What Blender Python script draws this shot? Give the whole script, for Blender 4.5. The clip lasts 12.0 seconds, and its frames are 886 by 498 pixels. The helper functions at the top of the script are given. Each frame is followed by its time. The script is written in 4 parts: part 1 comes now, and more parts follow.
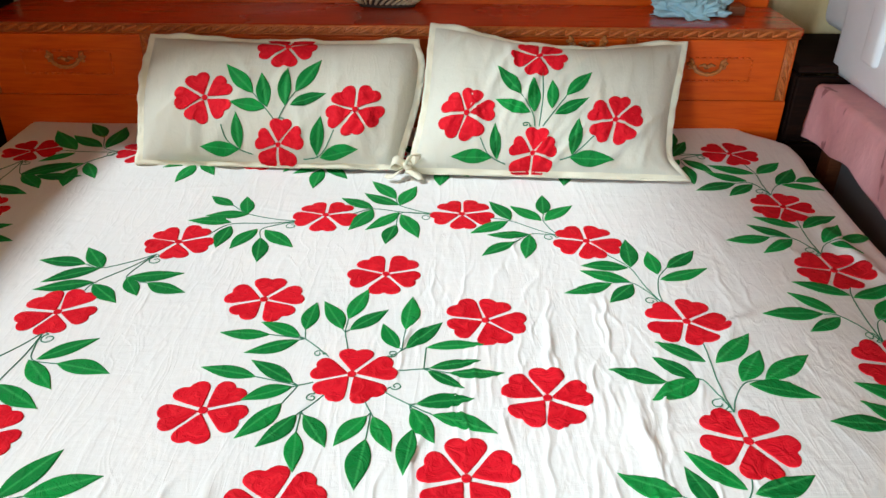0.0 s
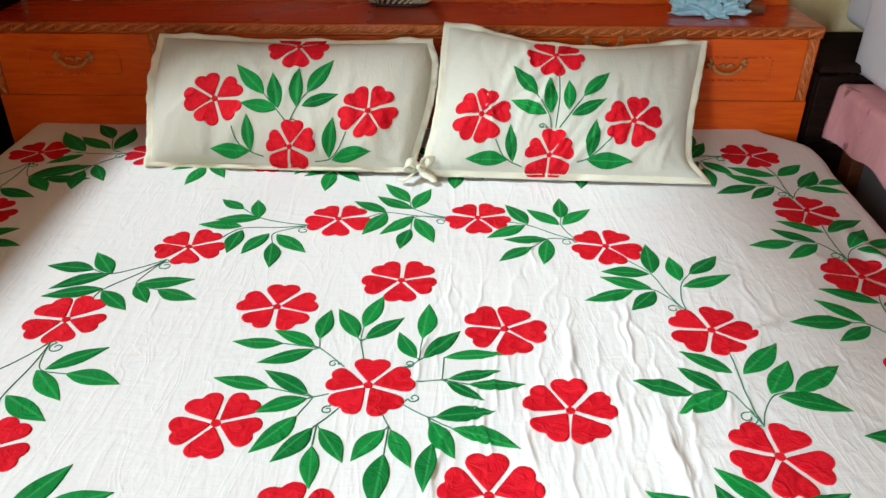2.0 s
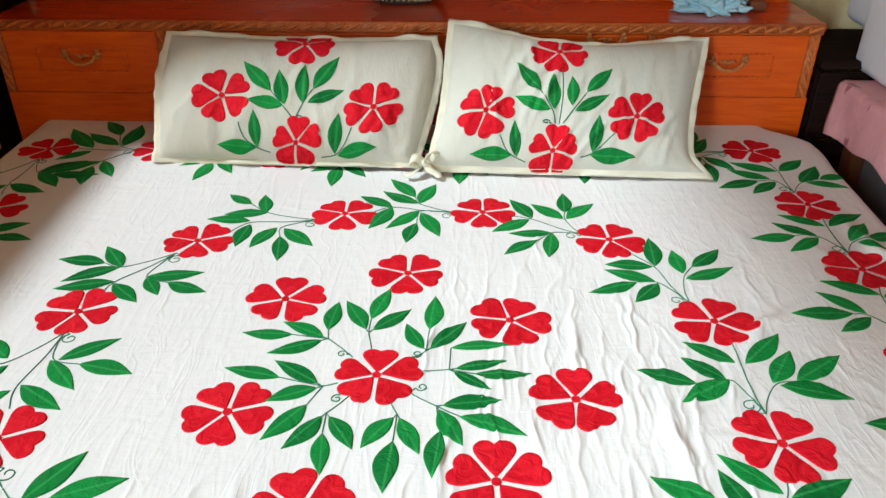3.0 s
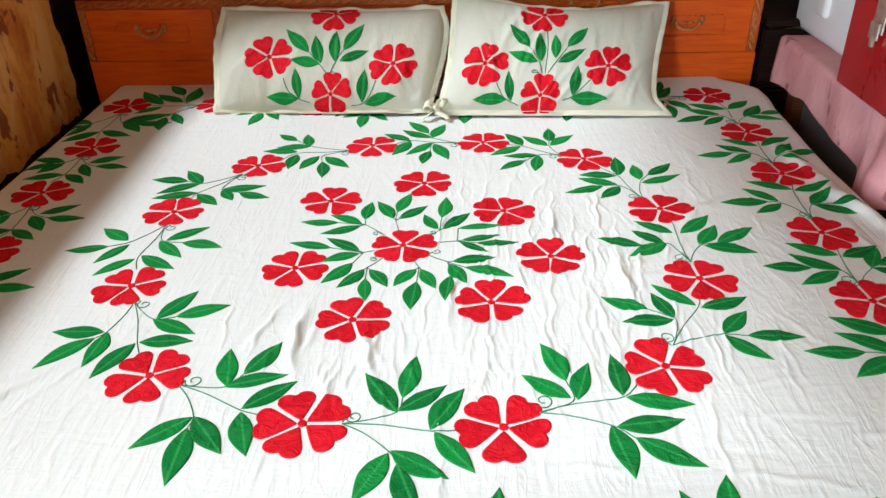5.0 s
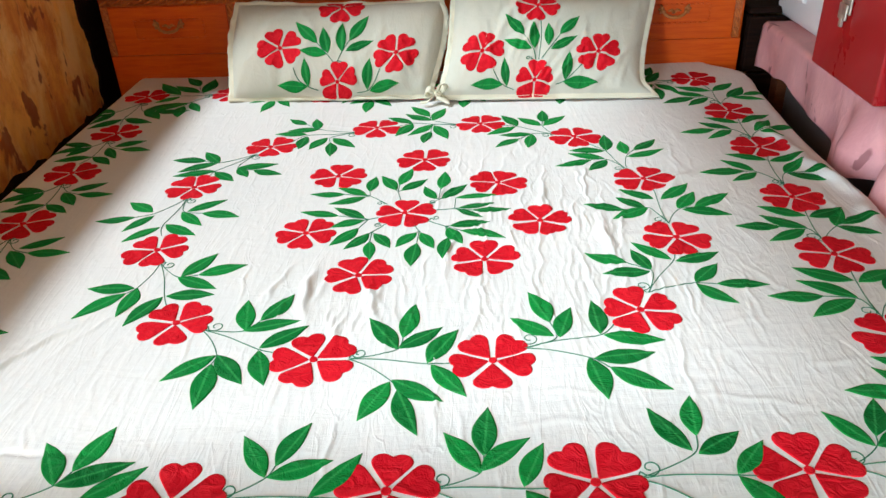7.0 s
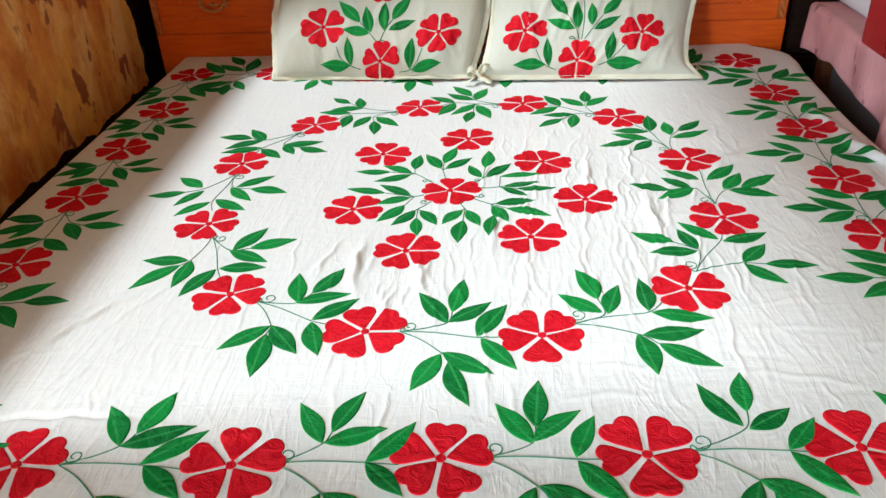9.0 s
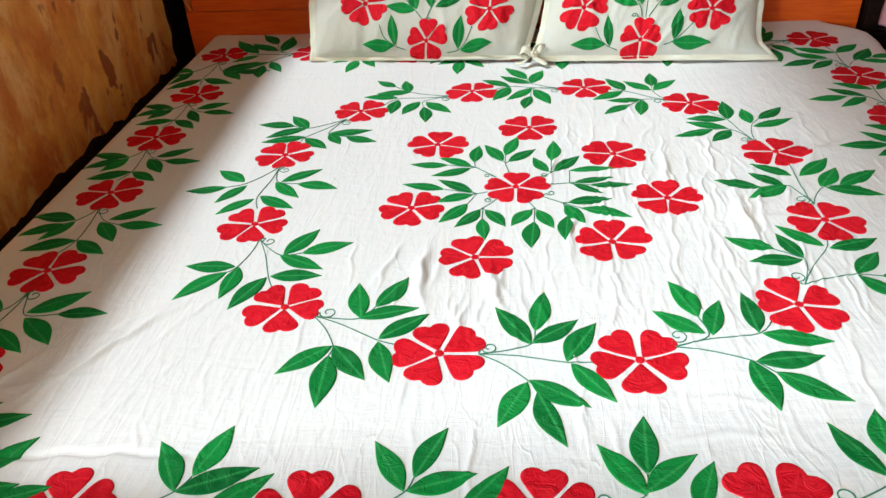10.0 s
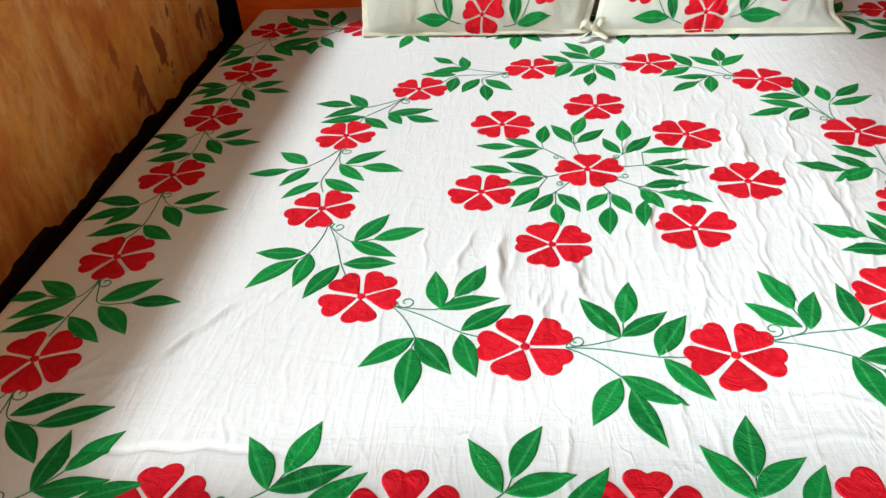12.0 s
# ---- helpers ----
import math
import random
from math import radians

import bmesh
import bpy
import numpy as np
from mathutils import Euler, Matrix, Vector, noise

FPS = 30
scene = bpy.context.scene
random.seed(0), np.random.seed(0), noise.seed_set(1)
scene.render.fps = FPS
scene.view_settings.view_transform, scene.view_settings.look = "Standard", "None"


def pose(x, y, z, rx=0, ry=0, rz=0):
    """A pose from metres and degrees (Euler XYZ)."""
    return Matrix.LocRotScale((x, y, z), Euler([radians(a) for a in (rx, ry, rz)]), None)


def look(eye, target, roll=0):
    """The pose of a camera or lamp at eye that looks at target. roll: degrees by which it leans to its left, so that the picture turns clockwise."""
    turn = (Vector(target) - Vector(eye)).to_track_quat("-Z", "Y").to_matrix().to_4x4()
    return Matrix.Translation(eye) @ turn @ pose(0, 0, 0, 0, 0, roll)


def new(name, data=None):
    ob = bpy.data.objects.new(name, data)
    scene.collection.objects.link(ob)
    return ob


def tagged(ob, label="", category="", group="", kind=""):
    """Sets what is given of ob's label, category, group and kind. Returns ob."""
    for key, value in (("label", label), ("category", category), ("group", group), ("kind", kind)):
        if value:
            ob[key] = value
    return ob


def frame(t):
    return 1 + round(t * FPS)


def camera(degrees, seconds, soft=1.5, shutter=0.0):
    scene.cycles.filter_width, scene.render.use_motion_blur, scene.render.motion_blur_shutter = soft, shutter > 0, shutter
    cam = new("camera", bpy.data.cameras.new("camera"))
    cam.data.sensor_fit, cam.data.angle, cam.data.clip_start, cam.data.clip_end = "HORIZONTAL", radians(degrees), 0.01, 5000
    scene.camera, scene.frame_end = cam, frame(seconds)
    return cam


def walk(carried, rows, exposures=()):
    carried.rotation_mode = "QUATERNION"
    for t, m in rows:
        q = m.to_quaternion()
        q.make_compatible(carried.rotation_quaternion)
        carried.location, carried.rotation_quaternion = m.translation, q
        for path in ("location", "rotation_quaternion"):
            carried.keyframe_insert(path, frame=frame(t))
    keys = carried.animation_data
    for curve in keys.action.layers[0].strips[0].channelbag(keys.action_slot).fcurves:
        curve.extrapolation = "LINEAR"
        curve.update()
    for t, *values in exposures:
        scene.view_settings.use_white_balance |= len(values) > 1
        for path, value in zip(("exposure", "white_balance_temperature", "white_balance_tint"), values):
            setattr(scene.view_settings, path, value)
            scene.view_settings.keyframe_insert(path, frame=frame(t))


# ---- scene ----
cam = camera(59.7, 12.0)
PATH = [
    (0, (0.009, 0.075, 1.217), (0.004, 1.802, 0.208), 0.5),
    (0.5, (0.0, 0.088, 1.214), (-0.009, 1.813, 0.202), 0.5),
    (1, (-0.006, 0.1, 1.213), (-0.024, 1.822, 0.196), 0.3),
    (1.5, (-0.006, 0.102, 1.21), (-0.025, 1.826, 0.195), 0.2),
    (2, (-0.009, 0.108, 1.213), (-0.028, 1.831, 0.198), 0.3),
    (2.5, (-0.021, 0.111, 1.213), (-0.041, 1.832, 0.195), 0.3),
    (3, (-0.017, 0.088, 1.212), (-0.038, 1.811, 0.197), 0.2),
    (3.5, (0.009, -0.036, 1.239), (-0.009, 1.687, 0.224), 0.3),
    (3.7, (0.018, -0.101, 1.241), (-0.008, 1.619, 0.222), -0.3),
    (5.3, (-0.013, -0.31, 1.238), (-0.065, 1.415, 0.227), -1.5),
    (5.5, (-0.017, -0.312, 1.238), (-0.064, 1.414, 0.23), -1.5),
    (6, (-0.026, -0.308, 1.234), (-0.073, 1.418, 0.225), -1.5),
    (6.5, (-0.023, -0.345, 1.234), (-0.087, 1.383, 0.228), -2.1),
    (7, (0.019, -0.44, 1.234), (-0.062, 1.288, 0.232), -2.5),
    (7.2, (-0.002, -0.463, 1.236), (-0.075, 1.267, 0.234), -2.4),
    (8.8, (-0.028, -0.466, 1.236), (-0.138, 1.248, 0.21), -2.6),
    (9, (-0.016, -0.461, 1.232), (-0.165, 1.244, 0.197), -2.9),
    (9.5, (-0.011, -0.431, 1.224), (-0.2, 1.253, 0.161), -3.2),
    (10, (-0.117, -0.333, 1.215), (-0.3, 1.332, 0.122), -3.4),
    (10.5, (-0.164, -0.302, 1.214), (-0.377, 1.337, 0.089), -4.3),
    (11, (-0.184, -0.304, 1.215), (-0.421, 1.322, 0.075), -4.5),
    (11.5, (-0.202, -0.308, 1.216), (-0.45, 1.31, 0.066), -4.6),
    (12, (-0.2, -0.299, 1.225), (-0.441, 1.315, 0.069), -4.6),
]
walk(cam, [(t, look(eye, target, roll)) for t, eye, target, roll in PATH])

# ---------------------------------------------------------------- light
world = bpy.data.worlds.new("world")
scene.world = world
world.use_nodes = True
sky = world.node_tree.nodes.new("ShaderNodeTexSky")
sky.sky_type = "NISHITA"
sky.sun_disc = False
sky.sun_elevation, sky.sun_rotation = radians(50), radians(-94)
world.node_tree.links.new(sky.outputs[0], world.node_tree.nodes["Background"].inputs[0])
world.node_tree.nodes["Background"].inputs[1].default_value = 0.05

SUN = 3.55
SUN_UP, SUN_ASIDE = radians(50), radians(4)
sun = new("sun", bpy.data.lights.new("sun", "SUN"))
sun.data.energy, sun.data.angle, sun.data.color = SUN, radians(7), (0.84, 0.95, 1.0)
sun.matrix_world = look((-6 * math.cos(SUN_UP) * math.cos(SUN_ASIDE), 0.7 - 6 * math.cos(SUN_UP) * math.sin(SUN_ASIDE), 0.55 + 6 * math.sin(SUN_UP)), (0, 0.7, 0.55))

# fill lamp in an unseen side door, added, and daylight of the doorway behind
def daylight(name, at, to, w, h, watts, colour):
    lamp = new(name, bpy.data.lights.new(name, "AREA"))
    lamp.data.shape, lamp.data.size, lamp.data.size_y = "RECTANGLE", w, h
    lamp.data.energy, lamp.data.color = watts, colour
    lamp.matrix_world = look(at, to)
    return lamp

daylight("side_door_daylight", (-1.285, -1.66, 1.02), (0.6, -1.35, 1.0), 0.86, 1.9, 280, (0.66, 0.87, 1.0))
daylight("door_daylight", (0.75, -2.17, 1.25), (0.2, 1.0, 0.7), 1.0, 1.9, 7.5, (0.93, 0.97, 1.0))

# ---------------------------------------------------------------- materials
def material(name, colour, rough=0.7, spec=0.35):
    m = bpy.data.materials.new(name)
    m.use_nodes = True
    p = m.node_tree.nodes["Principled BSDF"]
    p.inputs["Base Color"].default_value = (*colour, 1)
    p.inputs["Roughness"].default_value = rough
    p.inputs["Specular IOR Level"].default_value = spec
    return m, m.node_tree, p

def node(nt, kind, **values):
    n = nt.nodes.new(kind)
    for k, v in values.items():
        n.inputs[k.replace("_", " ")].default_value = v
    return n

def coords(nt, scale=(1, 1, 1), turn=(0, 0, 0)):
    c = nt.nodes.new("ShaderNodeTexCoord")
    m = nt.nodes.new("ShaderNodeMapping")
    m.inputs["Scale"].default_value = scale
    m.inputs["Rotation"].default_value = turn
    nt.links.new(c.outputs["Object"], m.inputs[0])
    return m.outputs[0]

def ramp(nt, fac, *stops):
    r = nt.nodes.new("ShaderNodeValToRGB")
    while len(r.color_ramp.elements) < len(stops):
        r.color_ramp.elements.new(0.5)
    for e, (at, colour) in zip(r.color_ramp.elements, stops):
        e.position, e.color = at, (*colour, 1)
    nt.links.new(fac, r.inputs[0])
    return r.outputs[0]

def mix(nt, fac, a, b, blend="MIX"):
    m = nt.nodes.new("ShaderNodeMix")
    m.data_type, m.blend_type = "RGBA", blend
    for socket, v in ((m.inputs[0], fac), (m.inputs[6], a), (m.inputs[7], b)):
        if hasattr(v, "links"):
            nt.links.new(v, socket)
        elif isinstance(v, tuple):
            socket.default_value = (*v, 1)
        else:
            socket.default_value = v
    return m.outputs[2]

def noise_of(nt, at, scale, detail=4.0, rough=0.55, distortion=0.0):
    n = node(nt, "ShaderNodeTexNoise", Scale=scale, Detail=detail, Roughness=rough, Distortion=distortion)
    nt.links.new(at, n.inputs["Vector"])
    return n.outputs["Fac"]

def bumped(nt, p, *layers):
    last = None
    for height, strength, dist in layers:
        b = node(nt, "ShaderNodeBump", Strength=strength, Distance=dist)
        nt.links.new(height, b.inputs["Height"])
        if last:
            nt.links.new(last, b.inputs["Normal"])
        last = b.outputs[0]
    nt.links.new(last, p.inputs["Normal"])

def lines_of(nt, at, scale, width, detail=2.0, distortion=1.2):
    """Thin wandering ridges, where a noise crosses its middle."""
    n = noise_of(nt, at, scale, detail, 0.5, distortion)
    return ramp(nt, n, (0.5 - width, (0, 0, 0)), (0.5, (1, 1, 1)), (0.5 + width, (0, 0, 0)))

def cotton(name, light, dark, crease=0.5):
    m, nt, p = material(name, light, 0.9, 0.1)
    at = coords(nt)
    blotch = noise_of(nt, at, 3.0, 5)
    nt.links.new(ramp(nt, blotch, (0.3, dark), (0.65, light)), p.inputs["Base Color"])
    wv = node(nt, "ShaderNodeTexVoronoi", Scale=900)
    nt.links.new(at, wv.inputs["Vector"])
    fine = noise_of(nt, coords(nt, (1, 0.22, 1)), 55, 4, 0.6, 0.6)
    fine2 = noise_of(nt, coords(nt, (0.3, 1, 1), (0, 0, 0.35)), 38, 4, 0.6, 0.8)
    long = lines_of(nt, coords(nt, (1, 0.16, 0.3), (0, 0, 0.05)), 17, 0.06)
    cross = lines_of(nt, coords(nt, (1, 0.24, 0.3), (0, 0, -0.22)), 24, 0.05)
    where = noise_of(nt, at, 2.6, 2)
    some = mix(nt, ramp(nt, where, (0.42, (0, 0, 0)), (0.58, (1, 1, 1))), cross, long)
    bumped(nt, p, (wv.outputs["Distance"], 0.06, 0.0006), (fine, crease * 0.55, 0.004), (fine2, crease * 0.35, 0.004), (some, crease * 0.22, 0.004))
    return m

def applique(name, a, b, vein=None):
    m, nt, p = material(name, a, 0.75, 0.08)
    at = coords(nt)
    info = nt.nodes.new("ShaderNodeObjectInfo")
    tone = mix(nt, info.outputs["Random"], a, b)
    pucker = noise_of(nt, at, 42, 3, 0.5, 1.6)
    # highlights of the puckers put into the colour as lighter patches
    colour = mix(nt, ramp(nt, pucker, (0.42, (0, 0, 0)), (0.68, (0.75, 0.75, 0.75))), tone, tuple(min(1, c * 1.35 + 0.012) for c in a))
    quilt = lines_of(nt, at, 45, 0.05, 2.0, 1.5)
    colour = mix(nt, mix(nt, 0.10, (0, 0, 0), quilt), colour, tuple(c * 0.45 for c in a))
    if vein:
        uv = nt.nodes.new("ShaderNodeUVMap")
        uv.uv_map = "blade"
        sep = nt.nodes.new("ShaderNodeSeparateXYZ")
        nt.links.new(uv.outputs[0], sep.inputs[0])
        line = ramp(nt, sep.outputs[1], (0.455, (0, 0, 0)), (0.49, (0.55, 0.55, 0.55)), (0.51, (0.55, 0.55, 0.55)), (0.545, (0, 0, 0)))
        colour = mix(nt, line, colour, vein)
    nt.links.new(colour, p.inputs["Base Color"])
    fine = noise_of(nt, at, 900, 2)
    bumped(nt, p, (fine, 0.15, 0.0008), (pucker, 0.7, 0.006), (quilt, 0.14, 0.003))
    return m

def wood(name, light, mid, dark, rough=0.35, along=(1, 12, 12), coat=0.25):
    m, nt, p = material(name, mid, rough, 0.3)
    at = coords(nt, along)
    grain = noise_of(nt, at, 9, 6, 0.6, 0.5)
    wide = noise_of(nt, coords(nt), 3, 3)
    c = ramp(nt, grain, (0.28, dark), (0.5, mid), (0.74, light))
    c = mix(nt, ramp(nt, wide, (0.35, (0, 0, 0)), (0.75, (0.35, 0.35, 0.35))), c, dark)
    nt.links.new(c, p.inputs["Base Color"])
    nt.links.new(ramp(nt, wide, (0.3, (rough - 0.08,) * 3), (0.7, (rough + 0.12,) * 3)), p.inputs["Roughness"])
    p.inputs["Coat Weight"].default_value = coat
    p.inputs["Coat Roughness"].default_value = 0.15
    bumped(nt, p, (grain, 0.12, 0.002))
    return m

COTTON = cotton("cream_cotton", (0.80, 0.795, 0.785), (0.76, 0.752, 0.74), 0.75)
PILLOW = cotton("pillow_cotton", (0.63, 0.625, 0.545), (0.57, 0.56, 0.475), 0.5)
PIPING = cotton("pillow_border_cotton", (0.80, 0.77, 0.63), (0.75, 0.71, 0.56), 0.2)
RED = applique("red_applique", (0.56, 0.005, 0.014), (0.68, 0.008, 0.021))
GREEN = applique("green_applique", (0.003, 0.130, 0.026), (0.007, 0.265, 0.048), (0.045, 0.38, 0.10))
THREAD = material("green_thread", (0.05, 0.2, 0.12), 0.8, 0.1)[0]
WOOD = wood("polished_wood", (0.72, 0.130, 0.008), (0.65, 0.092, 0.005), (0.53, 0.058, 0.003), coat=0.08)
WOODTOP = wood("glossy_red_wood", (0.60, 0.050, 0.006), (0.52, 0.036, 0.005), (0.40, 0.024, 0.004), 0.22, coat=0.35)
CARVED = wood("carved_wood", (0.64, 0.20, 0.05), (0.56, 0.15, 0.035), (0.38, 0.07, 0.014), 0.4, (12, 12, 12))
DARKWOOD = wood("bed_base_wood", (0.2, 0.06, 0.02), (0.14, 0.04, 0.015), (0.09, 0.025, 0.01), 0.5)
BRASS = wood("lacquered_brass_brown", (0.60, 0.24, 0.08), (0.50, 0.18, 0.05), (0.32, 0.09, 0.02), 0.35, (12, 12, 12))
# near black: carries the shade of the wall gap as well as soot
SOOT_SHADE = wood("soot_shade_dark", (0.030, 0.011, 0.006), (0.016, 0.006, 0.004), (0.007, 0.004, 0.003), 0.8, coat=0.0)
SOOT_SHADE.node_tree.nodes["Principled BSDF"].inputs["Specular IOR Level"].default_value = 0.08
MATTRESS = cotton("mattress_ticking", (0.5, 0.42, 0.35), (0.42, 0.35, 0.3))

def stretch_of(nt, value, low, high):
    """From 0 to 1 as a coordinate goes from low to high."""
    m = nt.nodes.new("ShaderNodeMapRange")
    m.inputs["From Min"].default_value, m.inputs["From Max"].default_value = low, high
    nt.links.new(value, m.inputs["Value"])
    return m.outputs[0]

def plaster(name, base, patch, stain, edge=0.635):
    m, nt, p = material(name, base, 0.75, 0.3)
    at = coords(nt)
    big = noise_of(nt, coords(nt, (1, 1, 0.45)), 3.2, 6, 0.62, 0.6)
    small = noise_of(nt, coords(nt, (1, 1, 0.6)), 17, 5, 0.6, 0.3)
    spots = noise_of(nt, coords(nt, (1, 1, 0.5)), 15, 3, 0.55, 0.4)
    c = mix(nt, ramp(nt, big, (0.38, (0, 0, 0)), (0.62, (1, 1, 1))), base, patch)
    c = mix(nt, ramp(nt, small, (0.45, (0, 0, 0)), (0.8, (0.6, 0.6, 0.6))), c, tuple(min(1, v * 1.35) for v in base))
    if edge < 0.63:
        damp = noise_of(nt, coords(nt, (1, 1, 0.7)), 5, 8, 0.7, 0.6)
        mottle = noise_of(nt, coords(nt, (1, 1, 0.8)), 38, 6, 0.7, 0.4)
        flake = noise_of(nt, coords(nt, (1.2, 1.2, 0.42), (0.2, 0.3, 0.1)), 9, 9, 0.72, 0.3)
        c = mix(nt, ramp(nt, damp, (0.51, (0, 0, 0)), (0.68, (0.8, 0.8, 0.8))), c, (0.50, 0.095, 0.018))
        c = mix(nt, ramp(nt, mottle, (0.50, (0, 0, 0)), (0.72, (0.5, 0.5, 0.5))), c, (0.50, 0.15, 0.03))
        c = mix(nt, ramp(nt, flake, (0.50, (0, 0, 0)), (0.62, (0.75, 0.75, 0.75))), c, (0.92, 0.56, 0.22))
    drips = ramp(nt, spots, (edge, (0, 0, 0)), (edge + 0.035, (0.85, 0.85, 0.85)))
    if edge < 0.63:
        # the drips stand in one stretch of the wall, towards the head of the bed
        apart = nt.nodes.new("ShaderNodeSeparateXYZ")
        nt.links.new(at, apart.inputs[0])
        drips = mix(nt, stretch_of(nt, apart.outputs[1], 1.05, 1.3), (0, 0, 0), drips)
    c = mix(nt, drips, c, stain)
    nt.links.new(c, p.inputs["Base Color"])
    nt.links.new(ramp(nt, small, (0.3, (0.35,) * 3), (0.7, (0.7,) * 3)), p.inputs["Roughness"])
    bumped(nt, p, (small, 0.35, 0.01), (spots, 0.3, 0.01))
    return m

OCHRE = plaster("stained_ochre_plaster", (0.90, 0.42, 0.10), (0.64, 0.19, 0.035), (0.25, 0.045, 0.016), 0.58)
CREAM = plaster("cream_plaster", (0.66, 0.52, 0.30), (0.58, 0.42, 0.22), (0.4, 0.22, 0.1))
LIME = plaster("grey-brown_plaster", (0.30, 0.19, 0.10), (0.24, 0.15, 0.075), (0.16, 0.10, 0.05))
CEMENT = plaster("cement_floor", (0.13, 0.11, 0.10), (0.09, 0.08, 0.07), (0.05, 0.04, 0.04))
PINK = plaster("stained_pink_cloth", (0.78, 0.40, 0.41), (0.66, 0.29, 0.31), (0.34, 0.11, 0.12), 0.632)
REDPAINT, _nt, _p = material("red_gloss_paint", (0.36, 0.008, 0.012), 0.3, 0.5)
_n = noise_of(_nt, coords(_nt, (1, 1, 0.6)), 7, 5, 0.6, 0.5)
_nt.links.new(ramp(_nt, _n, (0.45, (0.36, 0.008, 0.012)), (0.62, (0.40, 0.016, 0.022)), (0.75, (0.46, 0.05, 0.06))), _p.inputs["Base Color"])
_nt.links.new(ramp(_nt, _n, (0.4, (0.25,) * 3), (0.7, (0.6,) * 3)), _p.inputs["Roughness"])
WHITEPLASTIC, _nt, _p = material("white_plastic", (0.74, 0.75, 0.76), 0.35, 0.45)
_n = noise_of(_nt, coords(_nt), 6, 4)
_nt.links.new(ramp(_nt, _n, (0.35, (0.78, 0.79, 0.80)), (0.7, (0.85, 0.86, 0.87))), _p.inputs["Base Color"])
STEEL, _nt, _p = material("dull_steel", (0.42, 0.38, 0.34), 0.42, 0.5)
_p.inputs["Metallic"].default_value = 0.8
_n = noise_of(_nt, coords(_nt), 60, 4)
_nt.links.new(ramp(_nt, _n, (0.35, (0.40, 0.35, 0.30)), (0.7, (0.66, 0.60, 0.54))), _p.inputs["Base Color"])
GREYMETAL, _nt, _p = material("grey_painted_metal", (0.13, 0.125, 0.125), 0.6, 0.3)
BLUECLOTH = cotton("pale_blue_cloth", (0.42, 0.62, 0.68), (0.30, 0.50, 0.58), 0.6)
CANE = wood("pale_cane", (0.6, 0.5, 0.36), (0.5, 0.4, 0.27), (0.36, 0.27, 0.17), 0.6, (12, 12, 2), 0.0)
DARKCANE = material("dark_cane", (0.03, 0.015, 0.01), 0.6)[0]

# ---------------------------------------------------------------- mesh helpers
def finish(name, me, mat, parent=None, label="", smooth=True):
    ob = new(name, me)
    me.materials.append(mat)
    if smooth:
        me.polygons.foreach_set("use_smooth", [True] * len(me.polygons))
    if parent:
        ob.parent = parent
    if label:
        ob["label"] = label
    return ob

def part(name, bm, mat, parent=None, label="", smooth=False):
    me = bpy.data.meshes.new(name)
    bm.normal_update()
    bm.to_mesh(me)
    bm.free()
    return finish(name, me, mat, parent, label, smooth)

def soup(name, verts, faces, mat, parent=None, label="", smooth=True):
    me = bpy.data.meshes.new(name)
    me.from_pydata([tuple(map(float, v)) for v in verts], [], faces)
    me.update()
    return finish(name, me, mat, parent, label, smooth)

def box(bm, x0, x1, y0, y1, z0, z1, bevel=0.0, segments=2):
    made = bmesh.ops.create_cube(bm, size=1)["verts"]
    bmesh.ops.transform(bm, matrix=Matrix.LocRotScale(((x0 + x1) / 2, (y0 + y1) / 2, (z0 + z1) / 2), None, (x1 - x0, y1 - y0, z1 - z0)), verts=made)
    if bevel:
        edges = {e for v in made for e in v.link_edges}
        bmesh.ops.bevel(bm, geom=list(edges), offset=bevel, segments=segments, affect="EDGES", profile=0.5)
    return bm

def boxed(*dims, bevel=0.0, segments=2):
    return box(bmesh.new(), *dims, bevel=bevel, segments=segments)

def tube(points, radius, sides=6, taper=None):
    pts = [Vector(p) for p in points]
    verts, faces = [], []
    side = None
    for i, p in enumerate(pts):
        way = (pts[min(i + 1, len(pts) - 1)] - pts[max(i - 1, 0)]).normalized()
        if side is None:
            side = way.cross(Vector((0.31, 0.52, 0.8))).normalized()
        side = (side - way * side.dot(way)).normalized()
        up = way.cross(side)
        r = radius * (taper[i] if taper else 1)
        for k in range(sides):
            a = 2 * math.pi * k / sides
            verts.append(p + side * (r * math.cos(a)) + up * (r * math.sin(a)))
    for i in range(len(pts) - 1):
        for k in range(sides):
            j = (k + 1) % sides
            faces.append((i * sides + k, i * sides + j, (i + 1) * sides + j, (i + 1) * sides + k))
    faces.append(tuple(range(sides))[::-1])
    faces.append(tuple(range((len(pts) - 1) * sides, len(pts) * sides)))
    return verts, faces

def merged(pieces):
    verts, faces = [], []
    for v, f in pieces:
        n = len(verts)
        verts += list(v)
        faces += [tuple(i + n for i in q) for q in f]
    return verts, faces

def smooth_line(points, steps=5, closed=False):
    p = np.array(points, float)
    n = len(p)
    out = []
    for i in range(n if closed else n - 1):
        a, b, c, d = (p[(i + k) % n] if closed else p[min(max(i + k, 0), n - 1)] for k in (-1, 0, 1, 2))
        for s in range(steps):
            t = s / steps
            out.append(0.5 * (2 * b + (c - a) * t + (2 * a - 5 * b + 4 * c - d) * t * t + (3 * b - a - 3 * c + d) * t ** 3))
    if not closed:
        out.append(p[-1])
    return np.array(out)

